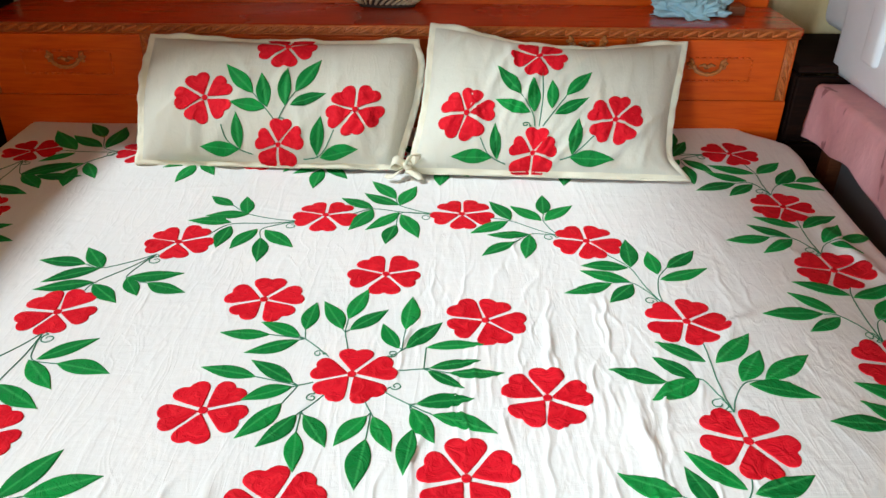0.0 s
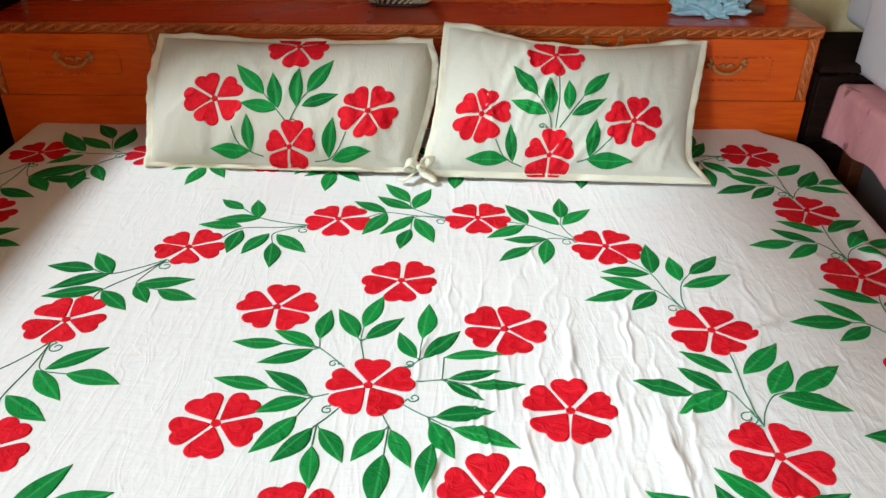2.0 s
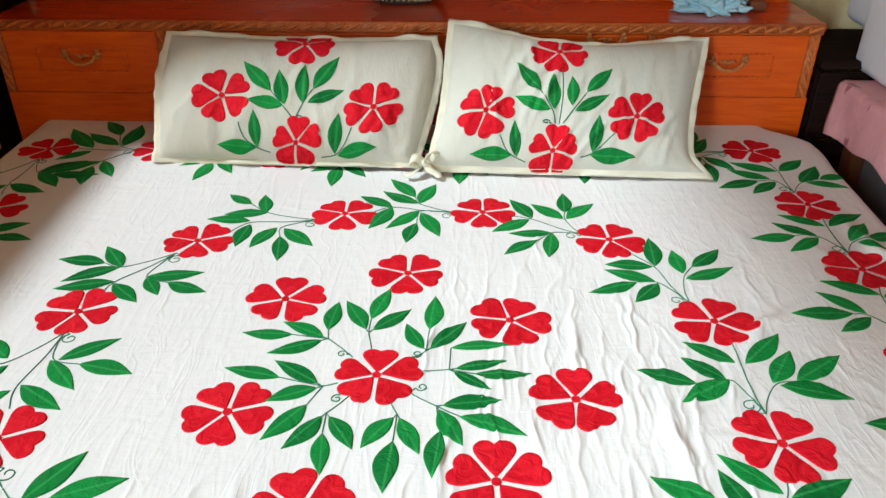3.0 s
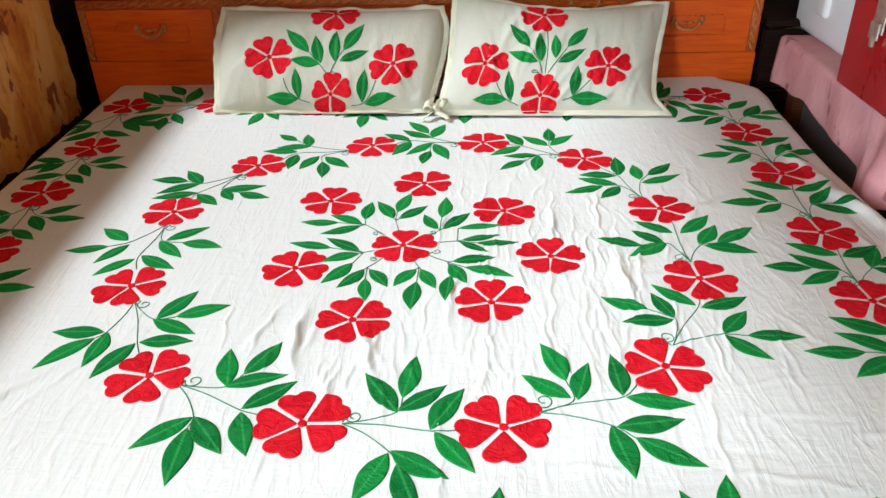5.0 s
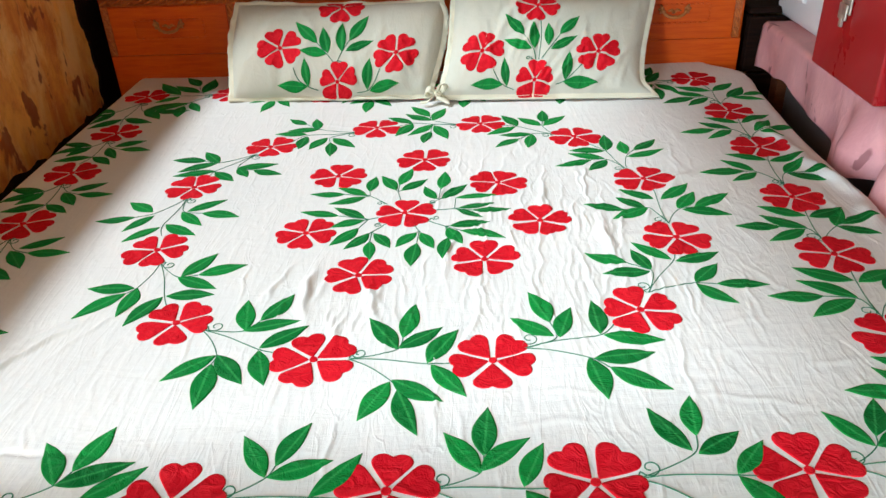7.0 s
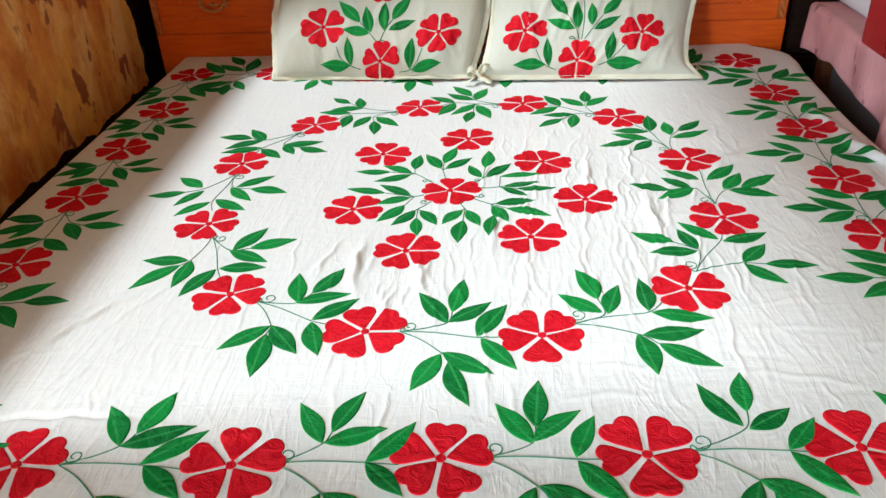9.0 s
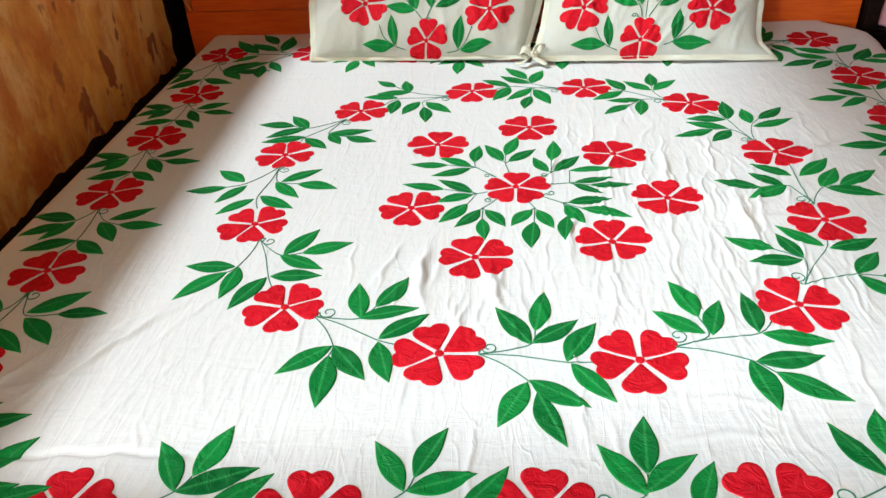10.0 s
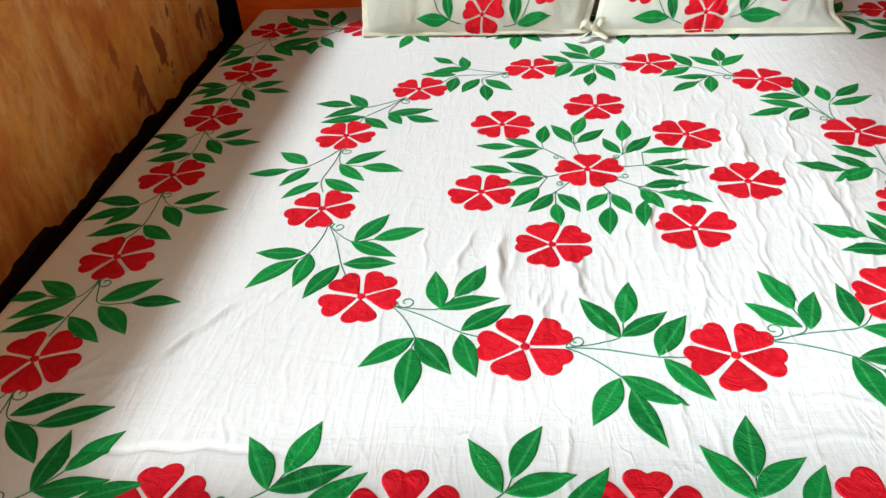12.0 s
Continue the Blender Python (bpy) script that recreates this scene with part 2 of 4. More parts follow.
# ---------------------------------------------------------------- room
BED_Z = 0.55
WALL_X = -1.105
wall_w = new("wall_west")
tagged(wall_w, "ochre plaster wall with damp stains, a window opening and an added door opening", "wall", kind="structure")
W0, W1, S0, S1 = 0.16, 1.60, 1.034, 2.58
# unseen door opening, added so the side fill lamp can shine in
D0, D1, DTOP = -2.1, -1.2, 2.05
for name, y0, y1, z0, z1 in (("wall_below_window", D1, 2.3, 0, S0), ("wall_above_window", D1, 2.3, S1, 3.0), ("wall_beside_window", D1, W0, S0, S1), ("wall_beside_window", W1, 2.3, S0, S1),
                             ("wall_over_door", D0, D1, DTOP, 3.0), ("wall_beside_door", -2.4, D0, 0, 3.0)):
    part(name, boxed(WALL_X - 0.15, WALL_X, y0, y1, z0, z1), OCHRE, wall_w)

def jagged_shade_strip(name, lo, hi, edge, seed, upright=False):
    """A thin dark strip on the left wall, shade and soot put into its colour, its free edge broken and uneven: along
    the floor, or upright in the corner.
    """
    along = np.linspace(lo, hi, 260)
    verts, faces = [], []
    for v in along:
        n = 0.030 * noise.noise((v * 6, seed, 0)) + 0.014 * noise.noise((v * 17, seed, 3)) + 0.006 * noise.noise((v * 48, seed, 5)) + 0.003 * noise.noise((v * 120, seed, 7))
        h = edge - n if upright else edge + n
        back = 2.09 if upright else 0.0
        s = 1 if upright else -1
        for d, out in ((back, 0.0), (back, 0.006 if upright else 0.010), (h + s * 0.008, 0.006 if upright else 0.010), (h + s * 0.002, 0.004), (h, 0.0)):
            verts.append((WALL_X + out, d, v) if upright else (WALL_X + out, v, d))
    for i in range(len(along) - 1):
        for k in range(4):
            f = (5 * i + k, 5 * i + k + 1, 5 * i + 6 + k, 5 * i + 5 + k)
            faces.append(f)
    return soup(name, verts, faces, SOOT_SHADE, smooth=False)

# strips added on the wall, the gap's shade and soot in their colour
tagged(jagged_shade_strip("baseboard", -1.1, 2.085, 0.468, 2.0), "black ragged strip for the shaded, sooty foot of the wall by the bed", "baseboard", kind="structure")
tagged(jagged_shade_strip("trim", 0.30, 1.6, 1.80, 5.0, True), "black ragged strip for the shaded, sooty corner of the wall", "trim", kind="structure")
tagged(part("wall_north", boxed(WALL_X, 2.3, 2.1, 2.3, 0, 3.0), CREAM), "cream plaster wall behind the headboard", "wall", kind="structure")
tagged(part("wall_east", boxed(2.3, 2.45, -2.4, 2.3, 0, 3.0), LIME), "dull grey-brown plaster wall", "wall", kind="structure")
wall_s = new("wall_south")
tagged(wall_s, "dull grey-brown plaster wall with an open doorway", "wall", kind="structure")
for name, x0, x1, z0, z1 in (("wall_beside_doorway", WALL_X, 0.2, 0, 3.0), ("wall_beside_doorway", 1.3, 2.3, 0, 3.0), ("wall_over_doorway", 0.2, 1.3, 2.2, 3.0)):
    part(name, boxed(x0, x1, -2.4, -2.2, z0, z1), LIME, wall_s)
tagged(part("floor", boxed(WALL_X - 0.15, 2.45, -2.4, 2.3, -0.1, 0), CEMENT), "dark grey cement floor", "floor", kind="structure")
tagged(part("ceiling", boxed(WALL_X - 0.15, 2.45, -2.4, 2.3, 3.0, 3.15), LIME), "dull grey-brown plaster ceiling", "ceiling", kind="structure")

# ---------------------------------------------------------------- bed
HB_Y, HB_TOP, HB_L, HB_R = 1.786, 0.785, -1.040, 0.792
bed = new("double_bed")
tagged(bed, "polished orange-brown wooden double bed with carved storage headboard", "bed")
part("base", boxed(-0.95, 0.735, -0.14, 1.78, 0.06, 0.36, bevel=0.006), DARKWOOD, bed, "dark wooden box base")
for x in (-0.9, 0.68):
    for y in (-0.08, 1.70):
        part("leg", boxed(x - 0.035, x + 0.035, y - 0.035, y + 0.035, 0, 0.06, bevel=0.004), DARKWOOD, bed)
part("headboard_body", boxed(HB_L + 0.003, HB_R - 0.003, HB_Y + 0.004, 2.03, 0.05, HB_TOP - 0.02, bevel=0.003), WOOD, bed)
part("headboard_top", boxed(HB_L, HB_R + 0.004, HB_Y + 0.003, 2.0, HB_TOP - 0.019, HB_TOP, bevel=0.005, segments=3), WOODTOP, bed, "glossy red-brown polished top shelf")
part("back_panel", boxed(HB_L, HB_R, 2.002, 2.03, HB_TOP - 0.019, 1.25, bevel=0.006), WOOD, bed, "upright wooden back panel")

def scroll_strip(name, a, b, width, parent):
    """A carved strip from a to b on the headboard's front: two fillets and a running scroll between them."""
    a, b = Vector(a), Vector(b)
    way = (b - a).normalized()
    out = Vector((0, -1, 0))
    across = way.cross(out)
    length = (b - a).length
    def at(s, w, h):
        return a + way * s + across * w + out * h
    pieces = []
    q = [at(s, w, h) for s in (0, length) for w, h in ((-width / 2, 0), (-width / 2, 0.003), (width / 2, 0.003), (width / 2, 0))]
    pieces.append((q, [(0, 1, 5, 4), (1, 2, 6, 5), (2, 3, 7, 6), (0, 3, 2, 1), (4, 5, 6, 7)]))
    for w in (-width / 2 + 0.0018, width / 2 - 0.0018):
        pieces.append(tube([at(s, w, 0.004) for s in (0, length)], 0.0024, 6))
    n = max(1, round(length / (width * 1.55)))
    step = length / n
    for i in range(n):
        s0 = i * step
        line = []
        for k in range(13):
            u = k / 12
            line.append(at(s0 + step * (0.02 + 1.02 * u), width * 0.27 * math.cos(math.pi * u) * (1 if u > 0.05 else 0.9), 0.0045))
        pieces.append(tube(line, 0.0031, 6, [0.5 + 0.9 * math.sin(math.pi * min(1, 0.15 + 0.8 * k / 12)) for k in range(13)]))
        eye = at(s0 + step * 0.16, width * 0.02, 0.0042)
        ring = [eye + way * (0.0036 * math.cos(t)) + across * (0.0036 * math.sin(t)) for t in np.linspace(0, 5.2, 9)]
        pieces.append(tube(ring, 0.0018, 5))
    return soup(name, *merged(pieces), CARVED, parent, "carved scroll moulding")

SW = 0.021
DIVIDERS = (-1.026, -0.662, -0.12, 0.418, 0.772)
scroll_strip("top_moulding", (HB_L + 0.004, HB_Y + 0.004, HB_TOP - 0.0115), (HB_R - 0.002, HB_Y + 0.004, HB_TOP - 0.0115), SW, bed)
for i, x in enumerate(DIVIDERS):
    scroll_strip("upright_moulding", (x, HB_Y + 0.003, HB_TOP - 0.0235), (x, HB_Y + 0.003, 0.622 if i != 2 else 0.7), SW * 0.9, bed)
part("lower_rail", boxed(HB_L + 0.003, HB_R - 0.003, HB_Y - 0.001, HB_Y + 0.006, 0.40, 0.62, bevel=0.0015), WOOD, bed)

def handle(parent, x, z):
    """A cast drawer handle: two rosettes and a drooping bail with a leaf in its middle."""
    y = HB_Y - 0.004
    for s in (-1, 1):
        petals = []
        for k in range(3):
            a = 0.9 * (k - 1)
            petals.append(tube([(x + s * 0.031, y, z + 0.008), (x + s * (0.031 + 0.011 * math.cos(a)), y - 0.006, z + 0.008 + 0.011 * math.sin(a)), (x + s * (0.031 + 0.014 * math.cos(a)), y - 0.002, z + 0.008 + 0.014 * math.sin(a))], 0.0042, 6, [1, 1.1, 0.6]))
        soup("rosette", *merged(petals), BRASS, parent, "cast rosette of the drawer handle")
    arch = [(x + 0.031 * math.cos(t), y - 0.008 - 0.006 * math.sin(t), z + 0.006 - 0.019 * math.sin(t)) for t in np.linspace(0, math.pi, 15)]
    soup("bail", *tube(arch, 0.0037, 8, [1.3 if k in (0, 14) else 1 + 0.35 * (k % 2) for k in range(15)]), BRASS, parent, "drooping cast drawer handle")
    leaves = [tube([(x, y, z - 0.002), (x + s * 0.008, y - 0.006, z + 0.006), (x + s * 0.018, y - 0.003, z + 0.003)], 0.0036, 6, [1.2, 1.2, 0.6]) for s in (-1, 1)]
    soup("leaf_ornament", *merged(leaves), BRASS, parent)

def dashed_frame(parent, x, z, w, h):
    pieces = []
    def dash(x0, z0, x1, z1):
        pieces.append(tube([(x0, HB_Y - 0.0035, z0), (x1, HB_Y - 0.0035, z1)], 0.0021, 6))
    nx, nz = 14, 5
    for i in range(nx):
        a, b = -w / 2 + w * i / nx, -w / 2 + w * (i + 0.6) / nx
        for s in (-1, 1):
            dash(x + a, z + s * h / 2, x + b, z + s * h / 2)
    for i in range(nz):
        a, b = -h / 2 + h * i / nz, -h / 2 + h * (i + 0.6) / nz
        for s in (-1, 1):
            dash(x + s * w / 2, z + a, x + s * w / 2, z + b)
    soup("bead_border", *merged(pieces), WOOD, parent)

for x0, x1, hx, hz in ((-1.014, -0.673, -0.845, 0.703), (-0.651, -0.132, -0.4, 0.703), (-0.108, 0.407, 0.318, 0.748), (0.429, 0.761, 0.592, 0.700)):
    drawer = part("drawer_front", boxed(x0, x1, HB_Y - 0.003, HB_Y + 0.006, 0.622, HB_TOP - 0.025, bevel=0.0025), WOOD, bed)
    handle(drawer, hx, hz)
    if hz < 0.74:
        dashed_frame(drawer, hx, hz - 0.006, 0.20, 0.052)

mattress = part("mattress", boxed(-0.955, 0.735, -0.16, 1.778, 0.36, 0.528, bevel=0.03, segments=3), MATTRESS, smooth=True)
tagged(mattress, "thick cotton mattress under the bedspread on the bed", "mattress")

# ---------------------------------------------------------------- the pattern: flowers (place and turn), and the spray that follows each
# sprays that lie otherwise than the usual one: leaf by leaf, base and tip along and across the way to the next flower
SPRAY_R0 = {0: (0.40, 0.01, 0.27, 0.28), 1: (0.45, 0.13, 0.50, 0.46), 2: (0.42, -0.02, 0.64, 0.20), 3: (0.64, -0.10, 0.79, 0.21), 4: (0.65, -0.11, 0.93, -0.31), 5: (0.46, -0.24, 0.35, -0.57), 6: (0.51, -0.36, 0.69, -0.66), 7: (0.48, -0.26, 0.81, -0.37)}
SPRAY_R10 = {0: (0.45, 0.05, 0.29, 0.33), 1: (0.49, 0.22, 0.49, 0.52), 2: (0.48, 0.05, 0.68, 0.25), 3: (0.67, -0.04, 0.78, 0.27), 4: (0.66, -0.07, 0.91, -0.31), 5: (0.43, -0.25, 0.32, -0.54), 6: (0.49, -0.37, 0.62, -0.68), 7: (0.45, -0.24, 0.75, -0.33)}
SPRAY_R9 = {0: (0.47, 0.09, 0.29, 0.40), 1: (0.43, 0.28, 0.55, 0.57), 2: (0.47, 0.11, 0.66, 0.30), 3: (0.61, 0.01, 0.80, 0.25), 4: (0.60, -0.04, 0.87, -0.33), 5: (0.42, -0.16, 0.30, -0.50), 6: (0.45, -0.26, 0.66, -0.59), 7: (0.44, -0.13, 0.71, -0.33)}
SPRAY_R4 = {0: (0.44, 0.06, 0.27, 0.33), 1: (0.48, 0.18, 0.57, 0.48), 2: (0.44, 0.02, 0.68, 0.23), 3: (0.63, -0.05, 0.82, 0.22), 4: (0.67, -0.08, 0.86, -0.30), 5: (0.41, -0.21, 0.21, -0.45), 6: (0.48, -0.32, 0.51, -0.61), 7: (0.47, -0.18, 0.70, -0.35)}
SPRAY_L4 = {0: (0.38, 0.14, 0.23, 0.42), 1: (0.45, 0.23, 0.47, 0.55), 2: (0.41, 0.09, 0.67, 0.28), 3: (0.64, 0.03, 0.81, 0.28), 4: (0.64, 0.02, 0.76, -0.31), 5: (0.37, -0.10, 0.31, -0.44), 6: (0.42, -0.16, 0.57, -0.42), 7: (0.40, -0.09, 0.63, -0.25)}
SPRAY_L5 = {0: (0.45, 0.11, 0.20, 0.43), 1: (0.45, 0.32, 0.42, 0.65), 2: (0.50, 0.13, 0.74, 0.43), 3: (0.61, -0.01, 0.82, 0.30), 4: (0.62, -0.03, 0.79, -0.37), 5: (0.42, -0.07, 0.28, -0.40), 6: (0.43, -0.26, 0.47, -0.56), 7: (0.44, -0.06, 0.67, -0.40)}
SPRAY_B4 = {0: (0.44, 0.16, 0.28, 0.39), 1: (0.47, 0.25, 0.45, 0.62), 2: (0.48, 0.17, 0.70, 0.40), 3: (0.69, 0.01, 0.83, 0.33), 4: (0.67, 0.00, 0.81, -0.32), 5: (0.43, -0.08, 0.29, -0.35), 6: (0.46, -0.22, 0.45, -0.47), 7: (0.44, -0.06, 0.68, -0.28)}
SPRAY_B5 = {0: (0.41, 0.08, 0.21, 0.43), 1: (0.45, 0.27, 0.46, 0.64), 2: (0.43, 0.06, 0.65, 0.39), 3: (0.64, -0.00, 0.82, 0.36), 4: (0.62, -0.02, 0.78, -0.35)}
SPRAY_G4 = {0: (0.50, 0.15, 0.36, 0.47), 1: (0.55, 0.25, 0.61, 0.55), 2: (0.52, 0.13, 0.77, 0.27), 3: (0.66, -0.01, 0.86, 0.20), 4: (0.66, -0.02, 0.86, -0.29)}
SPRAY_G2 = {0: (0.42, 0.12, 0.27, 0.41), 1: (0.46, 0.19, 0.61, 0.48), 2: (0.43, 0.12, 0.74, 0.21), 3: (0.64, -0.01, 0.88, 0.25), 4: (0.64, -0.01, 0.83, -0.22)}
SPRAY_G1 = {0: (0.44, 0.11, 0.28, 0.39), 1: (0.49, 0.19, 0.59, 0.48), 2: (0.44, 0.11, 0.77, 0.24), 3: (0.58, 0.00, 0.84, 0.21), 4: (0.60, -0.01, 0.83, -0.20)}
SPRAY_R6 = {0: (0.44, 0.04, 0.32, 0.35), 1: (0.49, 0.14, 0.58, 0.45), 2: (0.48, 0.01, 0.71, 0.22), 3: (0.64, -0.10, 0.79, 0.17), 4: (0.63, -0.15, 0.90, -0.28), 5: (0.50, -0.24, 0.45, -0.51), 6: (0.57, -0.40, 0.69, -0.60), 7: (0.49, -0.23, 0.78, -0.31)}
SPRAY_R5 = {0: (0.52, 0.06, 0.29, 0.35), 1: (0.50, 0.23, 0.46, 0.53), 2: (0.53, 0.07, 0.64, 0.29), 3: (0.68, -0.07, 0.76, 0.24), 4: (0.66, -0.08, 0.91, -0.36), 5: (0.51, -0.18, 0.37, -0.49), 6: (0.53, -0.32, 0.65, -0.64), 7: (0.52, -0.19, 0.83, -0.39)}
SPRAY_R6B = {0: (0.45, -0.01, 0.32, 0.35), 1: (0.48, 0.15, 0.55, 0.43), 2: (0.46, -0.05, 0.70, 0.22), 3: (0.66, -0.11, 0.82, 0.22), 4: (0.66, -0.12, 0.91, -0.31), 5: (0.46, -0.17, 0.33, -0.50), 6: (0.49, -0.28, 0.69, -0.61), 7: (0.47, -0.17, 0.74, -0.39)}
SPRAY_R7 = {0: (0.41, 0.08, 0.32, 0.44), 1: (0.47, 0.24, 0.62, 0.53), 2: (0.42, 0.08, 0.70, 0.23), 3: (0.63, -0.04, 0.82, 0.26), 4: (0.62, -0.07, 0.89, -0.30), 5: (0.38, -0.18, 0.26, -0.53), 6: (0.42, -0.27, 0.54, -0.60), 7: (0.40, -0.17, 0.71, -0.30)}
SPRAY_R8 = {0: (0.45, 0.03, 0.34, 0.28), 1: (0.51, 0.14, 0.53, 0.47), 2: (0.48, 0.03, 0.71, 0.24), 3: (0.62, -0.06, 0.76, 0.20), 4: (0.62, -0.08, 0.93, -0.26), 5: (0.42, -0.15, 0.40, -0.50), 6: (0.52, -0.28, 0.62, -0.58), 7: (0.48, -0.18, 0.74, -0.30)}
SPRAY_N5 = {0: (0.40, 0.25, 0.20, 0.56), 1: (0.45, 0.36, 0.39, 0.72), 2: (0.43, 0.26, 0.82, 0.54), 3: (0.60, 0.04, 0.83, 0.24), 4: (0.62, -0.03, 1.0, -0.46), 5: (0.38, -0.08, 0.40, -0.60), 6: (0.50, -0.33, 0.76, -0.66), 7: (0.42, -0.10, 0.80, -0.36)}
SPRAY_W5 = {0: (0.42, 0.07, 0.26, 0.43), 1: (0.49, 0.25, 0.35, 0.64), 2: (0.46, 0.08, 0.74, 0.38), 3: (0.66, 0.03, 0.86, 0.26)}
SPRAY_S0 = {0: (0.40, 0.09, 0.42, 0.44), 1: (0.50, 0.20, 0.69, 0.44), 2: (0.41, 0.09, 0.74, 0.16), 3: (0.63, 0.05, 0.91, 0.14), 4: (0.60, -0.01, 0.83, -0.20)}
SPRAY_N0 = {7: (0.53, 0.02, 0.28, -0.30)}
SPRAY_B2 = {0: (0.40, 0.06, 0.22, 0.33), 1: (0.43, 0.19, 0.34, 0.55), 2: (0.46, 0.08, 0.66, 0.35), 3: (0.59, -0.04, 0.79, 0.28), 4: (0.59, -0.06, 0.79, -0.35), 5: (0.37, -0.17, 0.25, -0.47), 6: (0.42, -0.31, 0.48, -0.57), 7: (0.38, -0.13, 0.66, -0.40)}
SPRAY_B3 = {0: (0.45, 0.13, 0.24, 0.42), 1: (0.48, 0.29, 0.44, 0.64), 2: (0.48, 0.13, 0.69, 0.40), 3: (0.63, 0.01, 0.82, 0.31), 4: (0.63, -0.02, 0.83, -0.36), 5: (0.36, -0.12, 0.22, -0.31), 6: (0.39, -0.21, 0.54, -0.52), 7: (0.39, -0.08, 0.68, -0.31)}

RING = [(0.042, 0.422, 54, SPRAY_R0), (0.271, 0.541, 28, SPRAY_R10), (0.377, 0.764, 54, SPRAY_R9), (0.368, 1.011, 70, SPRAY_R8),
        (0.256, 1.250, 58, SPRAY_R7), (0.040, 1.346, 54, SPRAY_R6B), (-0.212, 1.337, 56, SPRAY_R6), (-0.452, 1.231, 60, SPRAY_R5),
        (-0.568, 1.018, 64, SPRAY_R4), (-0.555, 0.756, 64, None), (-0.445, 0.527, 64, None), (-0.214, 0.430, 33, None)]
WEST = [(-0.885, 1.620, 60, None), (-0.862, 1.343, 60, SPRAY_L4), (-0.871, 1.109, 62, SPRAY_L4), (-0.863, 0.871, 62, SPRAY_L4), (-0.852, 0.617, 60, SPRAY_L5), (-0.861, 0.388, 60, SPRAY_W5)]
SOUTH = [(-0.853, 0.160, 54, SPRAY_S0), (-0.600, 0.166, 30, SPRAY_G1), (-0.336, 0.170, 20, SPRAY_G2), (-0.088, 0.186, 14, None), (0.153, 0.196, 52, SPRAY_G4), (0.400, 0.212, 20, SPRAY_G2)]
EAST = [(0.625, 0.235, 54, None), (0.618, 0.465, 50, SPRAY_B5), (0.624, 0.696, 60, SPRAY_B5), (0.632, 0.911, 62, SPRAY_B4), (0.649, 1.157, 62, SPRAY_B3), (0.651, 1.387, 62, SPRAY_B2)]
NORTH = [(0.626, 1.636, 60, SPRAY_N0), (0.375, 1.612, 54, None), (0.125, 1.610, 54, None), (-0.125, 1.605, 54, None), (-0.385, 1.592, 54, None), (-0.640, 1.612, 54, SPRAY_N5)]
MX, MY = -0.114, 0.882
BOUQUET = ((MX, MY, 18), (-0.086, 1.134, 54), (0.070, 1.008, 65), (0.143, 0.837, 10), (0.036, 0.699, 18), (-0.177, 0.656, 33), (-0.293, 0.808, 54), (-0.268, 1.057, 18))
FLAT = [f[:2] for f in (*RING, *WEST, *SOUTH, *EAST, *BOUQUET)]

# ---------------------------------------------------------------- bedspread surface
rng = np.random.default_rng(7)
CREASES = []
def creases(n, centre, spread, angle, wander, length, width, height):
    for _ in range(n):
        a = radians(angle + rng.normal(0, wander))
        CREASES.append((centre[0] + rng.normal(0, spread[0]), centre[1] + rng.normal(0, spread[1]), math.cos(a), math.sin(a),
                        length * rng.uniform(0.5, 1.5), width * rng.uniform(0.9, 1.7), height * rng.uniform(-0.5, 1.0)))

creases(170, (0.17, 0.86), (0.13, 0.20), 84, 5, 0.050, 0.0021, 0.0026)
creases(60, (0.24, 0.72), (0.09, 0.14), 85, 8, 0.045, 0.0023, 0.0028)
creases(70, (0.00, 0.57), (0.20, 0.11), 90, 6, 0.045, 0.0022, 0.0024)
creases(50, (0.36, 0.98), (0.10, 0.12), 88, 20, 0.034, 0.0028, 0.0022)
creases(130, (0.12, 0.66), (0.28, 0.26), 88, 12, 0.022, 0.0021, 0.0017)
creases(70, (0.25, 0.36), (0.30, 0.12), 92, 10, 0.030, 0.0022, 0.0015)
creases(40, (0.20, 0.33), (0.40, 0.10), 4, 8, 0.060, 0.0034, 0.0014)
creases(40, (0.52, 0.70), (0.10, 0.25), 112, 10, 0.050, 0.0034, 0.0011)
creases(16, (-0.68, 0.42), (0.09, 0.10), 57, 5, 0.100, 0.0045, 0.0028)
creases(22, (-0.45, 1.42), (0.25, 0.08), 176, 6, 0.090, 0.0050, 0.0020)
creases(16, (-0.19, 0.60), (0.09, 0.07), 88, 12, 0.045, 0.0040, 0.0042)
creases(24, (0.55, 1.05), (0.12, 0.20), 70, 30, 0.050, 0.0080, 0.0028)
creases(20, (0.30, 1.25), (0.30, 0.12), 20, 40, 0.050, 0.0090, 0.0022)
creases(26, (-0.3, 0.2), (0.40, 0.12), 86, 12, 0.040, 0.0034, 0.0014)
# the few strong folds: (x, y, along, across, length, width, height)
for fold in ((-0.256, 0.605, 92, 0.062, 0.008, 0.010), (-0.144, 0.570, 98, 0.045, 0.006, 0.006), (0.430, 0.995, 46, 0.050, 0.011, 0.012), (0.252, 0.765, 92, 0.060, 0.010, 0.010), (0.275, 0.80, 40, 0.030, 0.009, 0.005),
             (0.246, 1.00, 84, 0.080, 0.0032, 0.0045), (0.735, 1.0, 110, 0.10, 0.018, 0.016), (0.70, 1.2, 100, 0.12, 0.016, 0.010), (-0.62, 0.252, 3, 0.11, 0.004, -0.006), (-0.672, 0.437, 58, 0.12, 0.006, 0.005), (0.155, 0.93, 86, 0.06, 0.006, 0.006), (0.75, 0.85, 70, 0.07, 0.018, 0.012)):
    x, y, a, l, w, h = fold
    CREASES.append((x, y, math.cos(radians(a)), math.sin(radians(a)), l, w, h))

